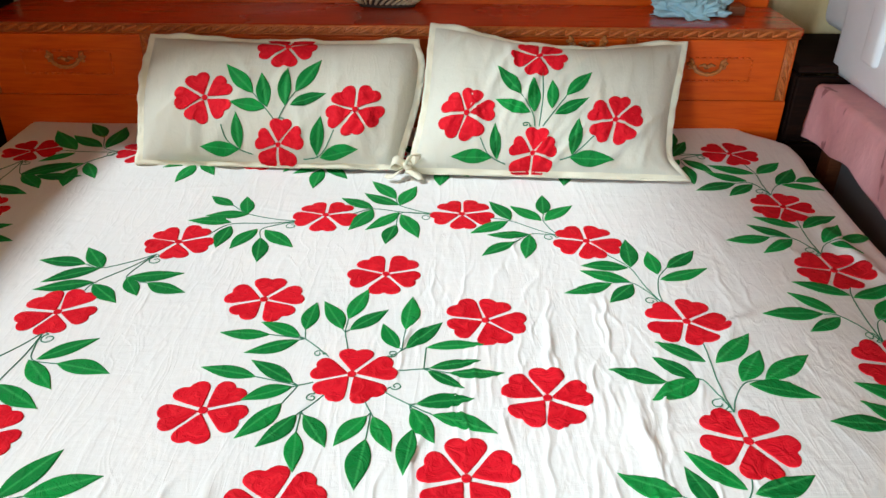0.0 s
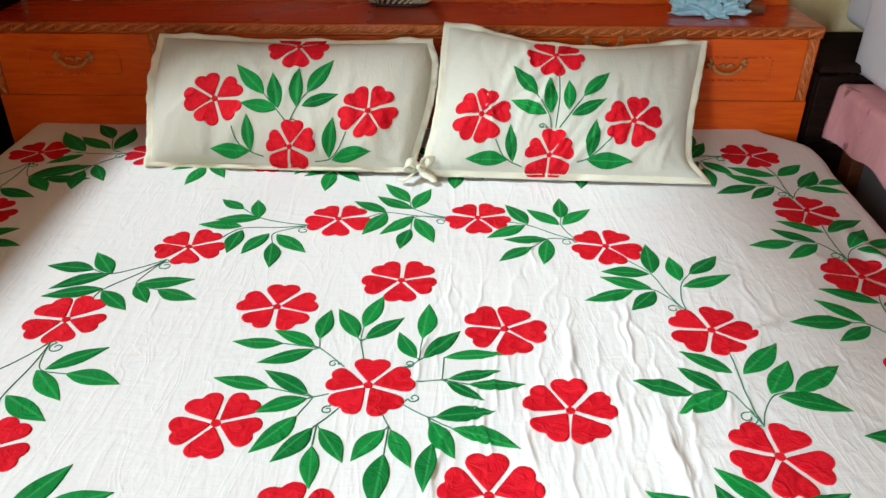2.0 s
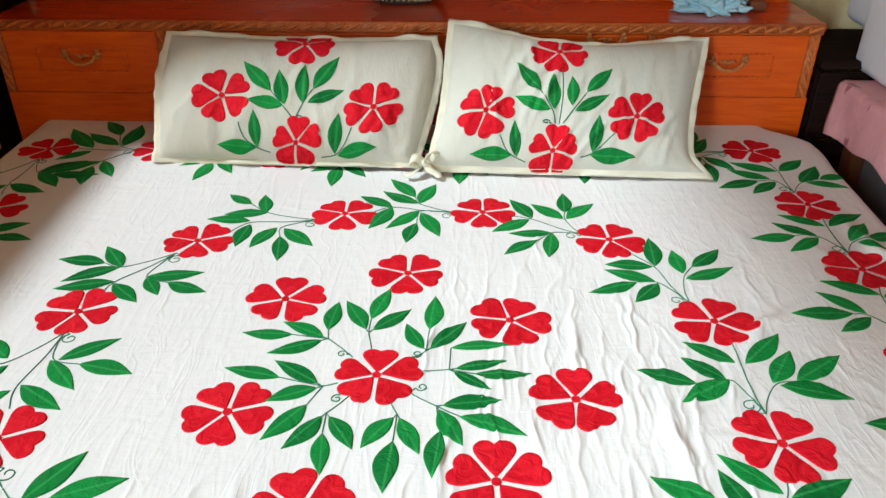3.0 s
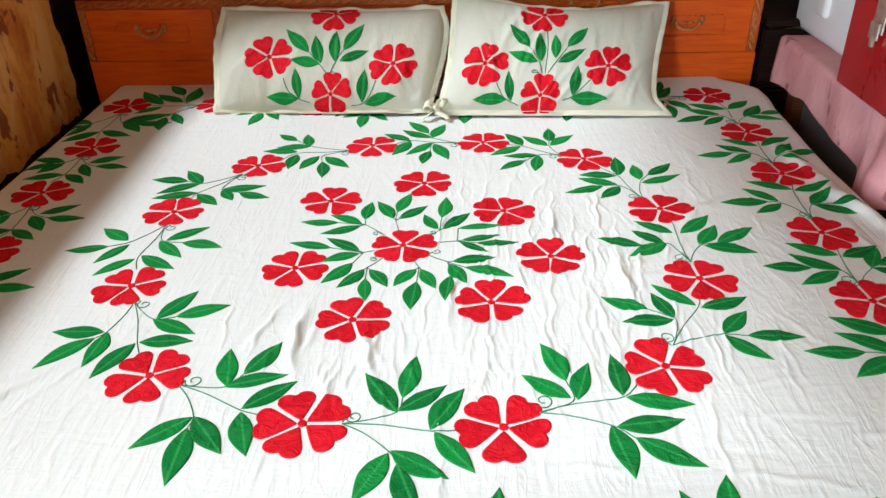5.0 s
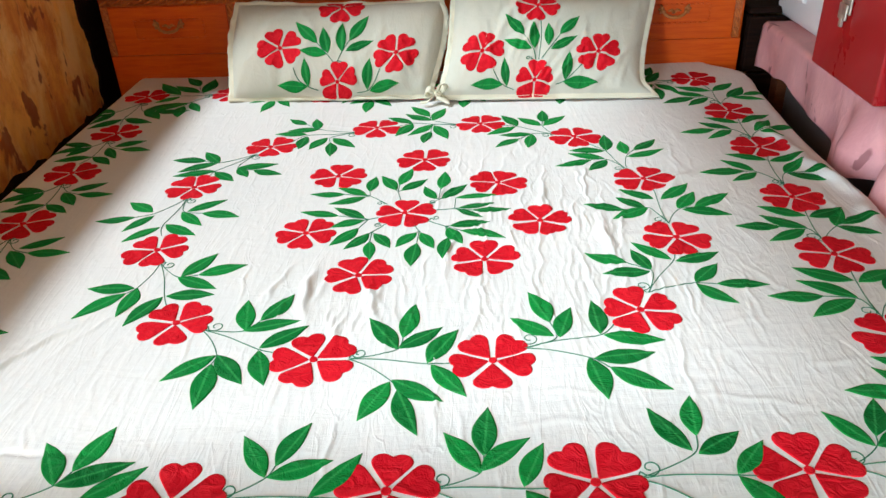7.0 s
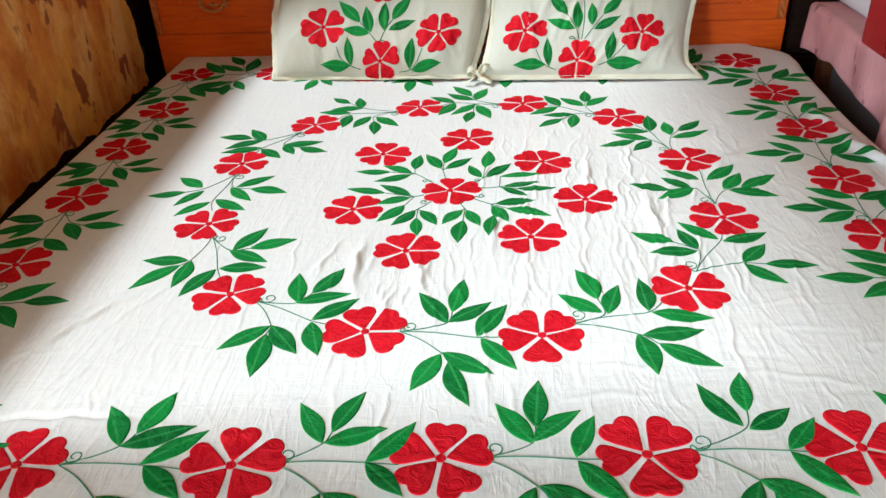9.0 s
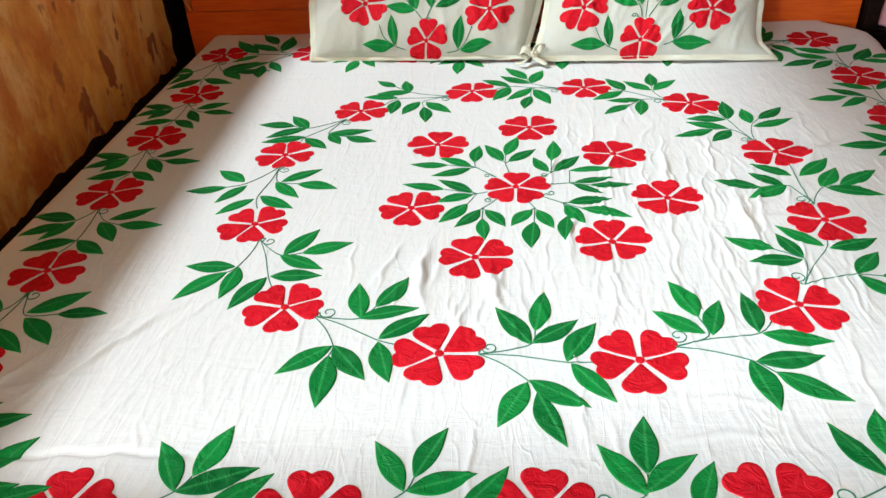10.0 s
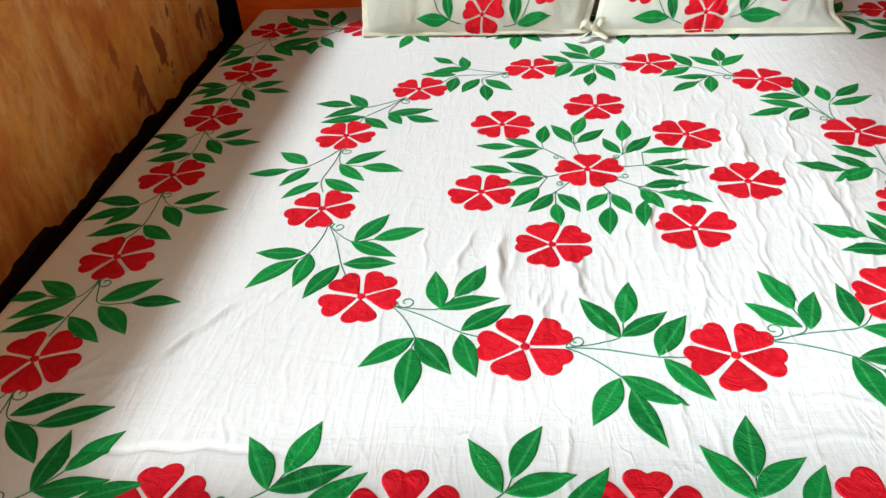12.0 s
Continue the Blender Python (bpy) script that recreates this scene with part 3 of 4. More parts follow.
def smoothstep(a, b, x):
    t = np.clip((x - a) / (b - a), 0, 1)
    return t * t * (3 - 2 * t)

def relief(x, y):
    h = 0.004 * np.sin(3.1 * x + 1.3) * np.sin(2.7 * y + 0.4) + 0.0025 * np.sin(9 * x - 4 * y) * np.sin(5 * y + 2 * x + 1)
    x0, x1, y0, y1 = x.min(), x.max(), y.min(), y.max()
    for cx, cy, ca, sa, l, w, a in CREASES:
        reach = 2.3 * l + 3 * w
        if cx < x0 - reach or cx > x1 + reach or cy < y0 - reach or cy > y1 + reach:
            continue
        near = np.nonzero((np.abs(x - cx) < reach) & (np.abs(y - cy) < reach))[0]
        dx, dy = x[near] - cx, y[near] - cy
        s, d = dx * ca + dy * sa, -dx * sa + dy * ca
        d = d + 0.07 * s * s / l + 0.0022 * np.sin(90 * s + 40 * cx)
        h[near] += a * np.exp(-(s / l) ** 2 - (d / w) ** 2)
    for fx, fy in FLAT:
        if x0 - 0.1 < fx < x1 + 0.1 and y0 - 0.1 < fy < y1 + 0.1:
            h = h - h * 0.75 * np.exp(-(((x - fx) ** 2 + (y - fy) ** 2) / 0.055 ** 2) ** 2)
    return h

EDGE_L, EDGE_R0, FOOT, HEAD = -0.952, 0.748, -0.17, 1.786
def spread_at(p):
    """Points of the bedspread, from places on the cloth laid flat: the top, and the falls over the sides and the foot."""
    p = np.asarray(p, float)
    x, y = p[:, 0], p[:, 1]
    edge_r = EDGE_R0 - 0.075 * smoothstep(1.69, 1.79, y) + 0.012 * smoothstep(1.55, 1.66, y) + 0.006 * np.sin(9 * y)
    r = 0.035
    z = BED_Z + relief(x, y) * smoothstep(0.05, -0.02, np.maximum(x - edge_r, EDGE_L - x))
    xx, yy = x.copy(), y.copy()
    for over, sign, axis in ((x - edge_r, 1, 0), (EDGE_L - x, -1, 0), (FOOT - y, -1, 1), (y - HEAD, 1, 1)):
        o = np.maximum(over, 0)
        a = np.minimum(o / r, math.pi / 2 - 0.08)
        rest = np.maximum(o - r * (math.pi / 2 - 0.08), 0)
        flat = r * np.sin(a) + rest * 0.08 + (0.010 * np.sin(26 * (y if axis == 0 else x)) * np.minimum(rest * 8, 1) if sign == 1 and axis == 0 else 0)
        if axis == 0:
            xx = np.where(over > 0, x - sign * o + sign * flat, xx)
        else:
            yy = np.where(over > 0, y - sign * o + sign * np.minimum(flat, 0.012 if sign == 1 else 9), yy)
        z = z - r * (1 - np.cos(a)) - rest * 0.99
    return np.stack([xx, yy, z], 1)

def lifted(surface, p, lift):
    p = np.asarray(p, float)
    e = 0.002
    a = surface(p)
    n = np.cross(surface(p + (e, 0)) - a, surface(p + (0, e)) - a)
    n /= np.linalg.norm(n, axis=1)[:, None] + 1e-12
    return a + n * np.asarray(lift)[:, None] if np.ndim(lift) else a + n * lift

bedspread_x = np.concatenate([np.linspace(EDGE_L - 0.20, -0.96, 24, endpoint=False), np.linspace(-0.96, 0.76, 960, endpoint=False), np.linspace(0.76, EDGE_R0 + 0.27, 34)])
bedspread_y = np.concatenate([np.linspace(FOOT - 0.2, 0.0, 40, endpoint=False), np.linspace(0.0, HEAD + 0.03, 460)])
gx, gy = np.meshgrid(bedspread_x, bedspread_y)
cols, rows_n = len(bedspread_x), len(bedspread_y)
sv = spread_at(np.stack([gx.ravel(), gy.ravel()], 1))
sf = [(j * cols + i, j * cols + i + 1, (j + 1) * cols + i + 1, (j + 1) * cols + i) for j in range(rows_n - 1) for i in range(cols - 1)]
bedspread = soup("bedspread", sv, sf, COTTON)
tagged(bedspread, "creased cream cotton bedspread with red and green floral appliqué", "bedspread")

# ---------------------------------------------------------------- appliqué
def patch(name, surface, outline, mat, parent, lift=0.0018, blade=None):
    """A stitched-on piece of cloth: the outline filled in rings, following the surface under it, with a turned-down rim."""
    outline = np.asarray(outline)
    n = len(outline)
    c = outline.mean(0)
    rings, heights = [], []
    for s, h in ((1.0, -0.0006), (0.988, lift * 0.75), (0.90, lift), (0.76, lift), (0.62, lift), (0.48, lift), (0.34, lift), (0.18, lift)):
        rings.append(c + (outline - c) * s)
        heights += [h] * n
    pts = np.concatenate(rings + [c[None]])
    heights.append(lift)
    verts = lifted(surface, pts, np.array(heights))
    faces = []
    for k in range(7):
        for i in range(n):
            j = (i + 1) % n
            faces.append((k * n + i, k * n + j, (k + 1) * n + j, (k + 1) * n + i))
    faces += [(7 * n + i, 7 * n + (i + 1) % n, 8 * n) for i in range(n)]
    area = np.sum(outline[:, 0] * np.roll(outline[:, 1], -1) - outline[:, 1] * np.roll(outline[:, 0], -1))
    if area < 0:
        faces = [f[::-1] for f in faces]
    ob = soup(name, verts, faces, mat, parent)
    if blade is not None:
        base, way, length = blade
        d = pts - base
        u = d @ way / length
        v = (d @ np.array([-way[1], way[0]])) / length * 1.6 + 0.5
        layer = ob.data.uv_layers.new(name="blade")
        ids = np.empty(len(ob.data.loops), int)
        ob.data.loops.foreach_get("vertex_index", ids)
        layer.data.foreach_set("uv", np.stack([u[ids], v[ids]], 1).ravel())
    return ob

HALF = ((0.13, 0.03), (0.34, 0.185), (0.54, 0.325), (0.70, 0.42), (0.83, 0.435), (0.94, 0.37), (1.0, 0.24), (0.985, 0.10))
PETAL = smooth_line(list(HALF) + [(0.925, 0.0)] + [(u, -w) for u, w in HALF[::-1]], 2, True)

class Cloth:
    """A cloth to stitch on: where it lies, its thing, and how far a metre reaches in its own measure."""
    def __init__(self, surface, thing, sx=1.0, sy=1.0, raise_by=1.0):
        self.surface, self.thing, self.k, self.raise_by = surface, thing, np.array([sx, sy]), raise_by
    def shape(self, name, at, pts, mat, parent=None, lift=0.0013, blade=None):
        pts = np.asarray(at) + np.asarray(pts) * self.k
        if self.raise_by > 1:
            pts = np.clip(pts, 0.012, 0.982)
        return patch(name, self.surface, pts, mat, parent or self.thing, lift * self.raise_by, blade)

pick = random.Random(3)
def flower(cloth, x, y, turn, size=0.0540, petals=5):
    disc = [(0.105 * size * math.cos(a), 0.105 * size * math.sin(a)) for a in np.linspace(0, 2 * math.pi, 11)[:-1]]
    heart = cloth.shape("flower", (x, y), disc, RED, lift=0.0018)
    heart["label"] = "red cloth flower of five petals"
    for i in range(petals):
        a = radians(turn + 360 / petals * i + pick.uniform(-4, 4))
        s = size * pick.uniform(0.93, 1.05)
        p = PETAL * (1, pick.uniform(0.94, 1.06)) * s
        p = np.stack([p[:, 0] * math.cos(a) - p[:, 1] * math.sin(a), p[:, 0] * math.sin(a) + p[:, 1] * math.cos(a)], 1)
        cloth.shape("petal", (x, y), p, RED, heart)

def leaf(cloth, base, tip, fat=1.0):
    base, tip = np.array(base, float), np.array(tip, float)
    d = (tip - base) / cloth.k
    length = np.hypot(*d)
    way = d / length
    side = np.array([-way[1], way[0]])
    bend = pick.uniform(-0.05, 0.05)
    half = 0.184 * fat * pick.uniform(0.9, 1.1) * (0.075 / length) ** 0.35
    t = np.linspace(0, 1, 17)
    w = half * np.sin(math.pi * t ** 0.86) ** 1.08
    mid = bend * np.sin(math.pi * t)
    upper = np.outer(t * length, way) + np.outer((mid + w) * length, side)
    lower = np.outer(t * length, way) + np.outer((mid - w) * length, side)
    outline = np.concatenate([upper[:-1], lower[::-1][:-1]])
    cloth.shape("leaf", base, outline, GREEN, None, 0.0015, (base, way / np.linalg.norm(way), length) if cloth.k[0] == 1 else (base, d * cloth.k / np.linalg.norm(d * cloth.k), np.linalg.norm(d * cloth.k)))

def stem(cloth, lines, name="stem", r=0.0009):
    """Embroidered stems along lines on the cloth."""
    for line in lines:
        p = smooth_line(line, 5)
        soup(name, *tube(lifted(cloth.surface, p, 0.0004), r, 5), THREAD, cloth.thing, "green embroidered " + name)

def curl_line(x, y, ux, uy, size):
    """A tendril that rolls up to one side of its way."""
    out = [(x, y)]
    for k in range(14):
        t = k / 13
        a = -1.2 + 7.4 * t
        r = size * (1 - 0.72 * t)
        px, py = size * 1.25 + r * math.sin(a), size * 0.9 - r * math.cos(a)
        out.append((x + px * ux - py * uy, y + px * uy + py * ux))
    return out

def garland(cloth, a, b, own=None):
    """The sprays between one flower and the next: three leaves inside, a pair on the stem, three leaves outside, and a tendril."""
    a, b = np.array(a), np.array(b)
    d = b - a
    length = np.hypot(*d)
    u = d / length
    v = np.array([-u[1], u[0]])
    def at(s, w, j=0.0):
        return a + (u * (s + pick.uniform(-j, j)) + v * (w + pick.uniform(-j, j))) * length
    usual = {0: (0.455, 0.09, 0.272, 0.375), 1: (0.480, 0.20, 0.525, 0.545), 2: (0.460, 0.085, 0.715, 0.300), 3: (0.650, -0.03, 0.795, 0.262),
             4: (0.652, -0.05, 0.875, -0.306), 5: (0.452, -0.19, 0.310, -0.490), 6: (0.490, -0.25, 0.640, -0.60), 7: (0.458, -0.18, 0.755, -0.335)}
    blades = {**usual, **(own or {})}
    bases = []
    for k in range(8):
        s0, w0, s1, w1 = blades[k]
        j = 0.0 if own and k in own else 0.012
        base, tip = at(s0, w0, j), at(s1, w1, j)
        bases.append(base)
        leaf(cloth, base, tip)
    root = at(0.2, 0.0)
    hub_in, hub_pair, hub_out = (bases[0] + bases[2]) / 2, (bases[3] + bases[4]) / 2, (bases[5] + bases[7]) / 2
    stem(cloth, [[root, root * 0.55 + hub_pair * 0.45 + v * 0.003, hub_pair, at(0.80, -0.03)], [root, root * 0.5 + hub_in * 0.5 - v * 0.004, hub_in, bases[1]],
                 [root, root * 0.5 + hub_out * 0.5 + v * 0.005, hub_out, bases[6]]])
    stem(cloth, [curl_line(*at(0.20, 0.01), *u, 0.0128 * pick.uniform(0.85, 1.1))], "tendril", 0.0009)

sheet = Cloth(spread_at, bedspread)
for chain in (RING, WEST + SOUTH + EAST + NORTH):
    for (x, y, turn, own), (nx, ny, *_) in zip(chain, chain[1:] + chain[:1]):
        flower(sheet, x, y, turn, 0.0615 if y < 0.3 or own is SPRAY_R9 else 0.0592)
        garland(sheet, (x, y), (nx, ny), own)

# the bouquet in the middle
for x, y, turn in BOUQUET:
    flower(sheet, x, y, turn, 0.0588)

def sprig(hub, *leaves, fat=0.95):
    """A sprig from the middle flower to its hub; each leaf: tip, and base where it is not the hub."""
    hx, hy = MX + hub[0], MY + hub[1]
    reach = 0.052 / math.hypot(*hub)
    lines = [[(MX + hub[0] * reach, MY + hub[1] * reach), (MX + hub[0] * (0.5 + reach / 2), MY + hub[1] * (0.52 + reach / 2)), (hx, hy)]]
    for tip, *base in leaves:
        b = (MX + base[0][0], MY + base[0][1]) if base else (hx + 0.1 * (tip[0] - hub[0]), hy + 0.1 * (tip[1] - hub[1]))
        leaf(sheet, b, (MX + tip[0], MY + tip[1]), fat)
        lines.append([(hx, hy), ((hx + b[0]) / 2, (hy + b[1]) / 2), b])
    stem(sheet, lines)

sprig((-0.075, 0.078), ((-0.146, 0.116),), ((-0.199, 0.088), (-0.127, 0.086)), ((-0.155, 0.043),), ((-0.071, 0.170), (-0.078, 0.099)))
sprig((-0.020, 0.094), ((-0.061, 0.173),), ((0.005, 0.208), (-0.019, 0.127)), ((0.039, 0.152),))
sprig((0.064, 0.050), ((0.033, 0.117),), ((0.074, 0.188), (0.067, 0.102)), ((0.121, 0.120),))
sprig((0.096, 0.012), ((0.181, 0.066), (0.098, 0.059)), ((0.174, 0.030),), ((0.205, 0.003), (0.130, 0.003)), ((0.151, -0.030),), fat=0.74)
sprig((0.080, -0.060), ((0.163, -0.051),), ((0.190, -0.114), (0.109, -0.080)), ((0.113, -0.131),), ((0.078, -0.182), (0.086, -0.105)))
sprig((0.032, -0.075), ((-0.008, -0.134),), ((0.062, -0.144),), ((0.024, -0.203), (0.030, -0.122)))
sprig((-0.056, -0.073), ((-0.101, -0.136),), ((-0.017, -0.136),), ((-0.049, -0.176), (-0.056, -0.109)))
sprig((-0.068, -0.023), ((-0.141, 0.028),), ((-0.205, 0.010), (-0.127, -0.007)), ((-0.137, -0.054),), ((-0.129, -0.122), (-0.083, -0.058)))
for x, y, ux, uy in ((-0.04, 0.045, -0.8, 0.5), (0.045, 0.035, 0.9, 0.4), (0.05, -0.03, 1.0, -0.1), (-0.045, -0.035, -0.7, -0.7)):
    stem(sheet, [curl_line(MX + x, MY + y, ux, uy, 0.008)], "tendril", 0.0009)

# ---------------------------------------------------------------- pillows
def pillow_cover(bl, br, tl, tr, bulge, seed, label, sag, flare, crisp, deep):
    """A filled pillow in a cover with a flat border, leaning on the headboard. Its front is measured from 0 to 1 both ways."""
    bl, br, tl, tr = (np.array(c, float) for c in (bl, br, tl, tr))
    width, height = np.linalg.norm(br - bl), np.linalg.norm(tl - bl)
    n = np.cross(br - bl, tl - bl)
    n = n / np.linalg.norm(n)
    r = np.random.default_rng(seed)
    folds = [(r.uniform(0.02, 0.98), r.uniform(0.0, 1.0), r.normal(1.45, 0.22), r.uniform(0.10, 0.38), crisp * r.uniform(0.010, 0.026), r.uniform(-0.006, 0.011) * deep) for _ in range(90)]
    border = 0.014
    def front(p, side=1.0):
        p = np.asarray(p, float)
        u, v = p[:, 0], p[:, 1]
        q = ((1 - v)[:, None] * ((1 - u)[:, None] * bl + u[:, None] * br) + v[:, None] * ((1 - u)[:, None] * tl + u[:, None] * tr))
        q = q - (tl - bl) * (sag * np.sin(math.pi * u) ** 1.5 * v ** 3)[:, None] + (br - bl) * (flare * np.exp(-((1 - u) / 0.16) ** 2 - (v / 0.10) ** 2))[:, None]
        q = q + (br - bl) * (0.012 * np.sin(5 * v + seed) * (2 * u - 1) - 0.03 * np.exp(-((1 - v) / 0.12) ** 2) * np.exp(-((1 - u) / 0.1) ** 2) * (flare < 0.01))[:, None]
        du = np.minimum(u, 1 - u) * width
        dv = np.minimum(v, 1 - v) * height
        a = np.clip((du - border) / (0.17 * width), 0, 1)
        b = np.clip((dv - border * 0.8) / (0.34 * height), 0, 1)
        h = bulge * (1 - (1 - a) ** 2.2) ** 0.62 * (1 - (1 - b) ** 2.0) ** 0.6
        inside = np.minimum(a, b)
        for cu, cv, ang, l, w, amp in folds:
            s = (u - cu) * math.cos(ang) + (v - cv) * math.sin(ang)
            d = -(u - cu) * math.sin(ang) + (v - cv) * math.cos(ang)
            h = h + amp * np.exp(-(s / l) ** 2 - (d / w) ** 2) * np.minimum(1, 0.35 + 3 * inside)
        edge = 1 - np.minimum(1, np.minimum(du, dv) / border)
        h = h + edge * 0.006 * (np.sin(17 * u + seed) * np.sin(9 * v + seed) + 0.6 * np.sin(41 * (u + v)))
        if side < 0:
            h = -0.45 * np.maximum(h, 0) - 0.003
        return q + h[:, None] * n
    us = np.linspace(0, 1, 84)
    vs = np.linspace(0, 1, 56)
    g = np.stack([a.ravel() for a in np.meshgrid(us, vs)], 1)
    c, k = len(us), len(vs)
    verts = np.concatenate([front(g), front(g, -1.0)])
    m = c * k
    faces, rim = [], []
    bu, bv = border / width, border * 0.8 / height
    def add(f, i, j):
        uu, vv = (us[i] + us[i + 1]) / 2, (vs[j] + vs[j + 1]) / 2
        (rim if uu < bu or uu > 1 - bu or vv < bv or vv > 1 - bv else faces).append(f)
    for j in range(k - 1):
        for i in range(c - 1):
            add((j * c + i, j * c + i + 1, (j + 1) * c + i + 1, (j + 1) * c + i), i, j)
            add((m + j * c + i, m + (j + 1) * c + i, m + (j + 1) * c + i + 1, m + j * c + i + 1), i, j)
    loop = [i for i in range(c)] + [j * c + c - 1 for j in range(1, k)] + [(k - 1) * c + i for i in range(c - 2, -1, -1)] + [j * c for j in range(k - 2, 0, -1)]
    for a, b in zip(loop, loop[1:] + loop[:1]):
        rim.append((a, m + a, m + b, b))
    thing = soup("pillow", verts, faces, PILLOW)
    tagged(thing, label, "pillow", "pillows on the bed")
    soup("border", verts, rim, PIPING, thing, "pale yellow cotton border")
    return Cloth(front, thing, 1 / width, 1 / height, 1.25), thing

def pillow_spray(cloth, flowers, leaves, stems, r=0.0565):
    for x, y, turn in flowers:
        flower(cloth, x, y, turn, r * (0.88 if y < 0.2 else 1.0))
    for b, t, fat in leaves:
        leaf(cloth, b, t, fat)
    stem(cloth, stems, r=0.0012)

left, left_pillow = pillow_cover((-0.640, 1.542, 0.5555), (-0.078, 1.528, 0.5555), (-0.634, 1.738, 0.776), (-0.030, 1.738, 0.768), 0.042, 5,
                    "plump cream pillow in appliqué cover leaning on the headboard", 0.03, 0.0, 0.9, 0.38)
pillow_spray(left, [(0.262, 0.457, 40), (0.515, 0.900, 54), (0.794, 0.383, 58), (0.539, 0.135, 18)],
             [((0.431, 0.494), (0.321, 0.717), 1), ((0.485, 0.390), (0.448, 0.659), 0.9), ((0.547, 0.404), (0.535, 0.698), 0.9), ((0.575, 0.509), (0.646, 0.770), 1), ((0.564, 0.409), (0.683, 0.503), 1), ((0.479, 0.384), (0.351, 0.423), 1),
              ((0.399, 0.101), (0.377, 0.353), 0.9), ((0.396, 0.101), (0.248, 0.119), 1), ((0.684, 0.069), (0.678, 0.337), 0.9), ((0.694, 0.063), (0.835, 0.114), 1)],
             [[(0.515, 0.303), (0.479, 0.384), (0.431, 0.494)], [(0.530, 0.304), (0.547, 0.404), (0.575, 0.509)], [(0.329, 0.260), (0.350, 0.163), (0.397, 0.103), (0.446, 0.074)], [(0.733, 0.239), (0.715, 0.129), (0.687, 0.067), (0.634, 0.052)], curl_line(0.537, 0.280, 0.6, 0.8, 0.016)])
right, right_pillow = pillow_cover((-0.072, 1.512, 0.5555), (0.462, 1.488, 0.5555), (-0.020, 1.738, 0.805), (0.522, 1.738, 0.770), 0.042, 9,
                    "plump cream pillow in wrinkled appliqué cover leaning on the headboard", 0.10, 0.07, 0.6, 0.62)
pillow_spray(right, [(0.188, 0.356, 8), (0.434, 0.812, 54), (0.759, 0.351, 12), (0.466, 0.128, 18)],
             [((0.386, 0.502), (0.280, 0.687), 1), ((0.446, 0.382), (0.423, 0.628), 0.9), ((0.512, 0.409), (0.496, 0.623), 0.9), ((0.561, 0.509), (0.642, 0.693), 1), ((0.525, 0.373), (0.648, 0.498), 1), ((0.432, 0.379), (0.289, 0.458), 1),
              ((0.337, 0.085), (0.303, 0.301), 0.9), ((0.316, 0.093), (0.159, 0.093), 1), ((0.613, 0.121), (0.620, 0.355), 0.9), ((0.605, 0.108), (0.771, 0.101), 1)],
             [[(0.456, 0.29), (0.439, 0.378), (0.386, 0.502)], [(0.473, 0.291), (0.47, 0.497), (0.452, 0.70)], [(0.487, 0.291), (0.521, 0.391), (0.561, 0.509)], [(0.258, 0.205), (0.294, 0.121), (0.327, 0.088), (0.372, 0.061)], [(0.685, 0.238), (0.641, 0.16), (0.609, 0.114), (0.571, 0.093)], curl_line(0.445, 0.29, -0.6, 0.8, 0.016)])

# ---------------------------------------------------------------- table, trunk and cooler beside the bed
table = new("low_table")
tagged(table, "low dark table under a pink cloth beside the bed", "table")
part("tabletop", boxed(0.87, 1.50, 0.62, 1.752, 0.63, 0.662, bevel=0.004), DARKWOOD, table)
for x in (0.90, 1.46):
    for y in (0.66, 1.71):
        part("leg", boxed(x - 0.025, x + 0.025, y - 0.025, y + 0.025, 0, 0.63, bevel=0.003), DARKWOOD, table)
part("side_panel", boxed(0.90, 0.912, 0.70, 1.68, 0.36, 0.63, bevel=0.003), GREYMETAL, table, "dark grey metal side panel")

def pink_cover():
    """A cloth over the table: flat on top, with a short fall at the bedside whose hem waves, and a longer crumpled end."""
    ys = np.linspace(0.60, 1.762, 150)
    ss = np.linspace(-0.62, 0.30, 90)
    verts = []
    for y in ys:
        long = smoothstep(1.24, 1.19, y)
        fall = 0.128 + 0.014 * math.sin(11 * y) + 0.006 * math.sin(31 * y + 1) + 0.05 * long + 0.02 * long * math.sin(23 * y)
        for s in ss:
            if s <= 0:
                verts.append((0.853 - s, y, 0.668 + 0.0015 * math.sin(20 * s + 14 * y)))
            else:
                o = min(s, 1) / 0.30 * fall
                a = min(o / 0.012, math.pi / 2)
                rest = max(0, o - 0.012 * math.pi / 2)
                wave = (0.004 + 0.022 * long) * min(1, rest * 12) * (math.sin(29 * y + 0.6) + 0.6 * math.sin(47 * y + 9 * rest))
                verts.append((0.853 - 0.012 * math.sin(a) - wave - 0.02 * long * min(1, rest * 8), y, 0.668 - 0.012 * (1 - math.cos(a)) - rest))
    c = len(ss)
    faces = [(j * c + i, (j + 1) * c + i, (j + 1) * c + i + 1, j * c + i + 1) for j in range(len(ys) - 1) for i in range(c - 1)]
    ob = soup("tablecloth", verts, [f[::-1] for f in faces], PINK)
    mod = ob.modifiers.new("thickness", "SOLIDIFY")
    mod.thickness = 0.003
    mod.offset = -1
    tagged(ob, "faded pink stained cloth with a wavy hem over the low table", "tablecloth")
pink_cover()

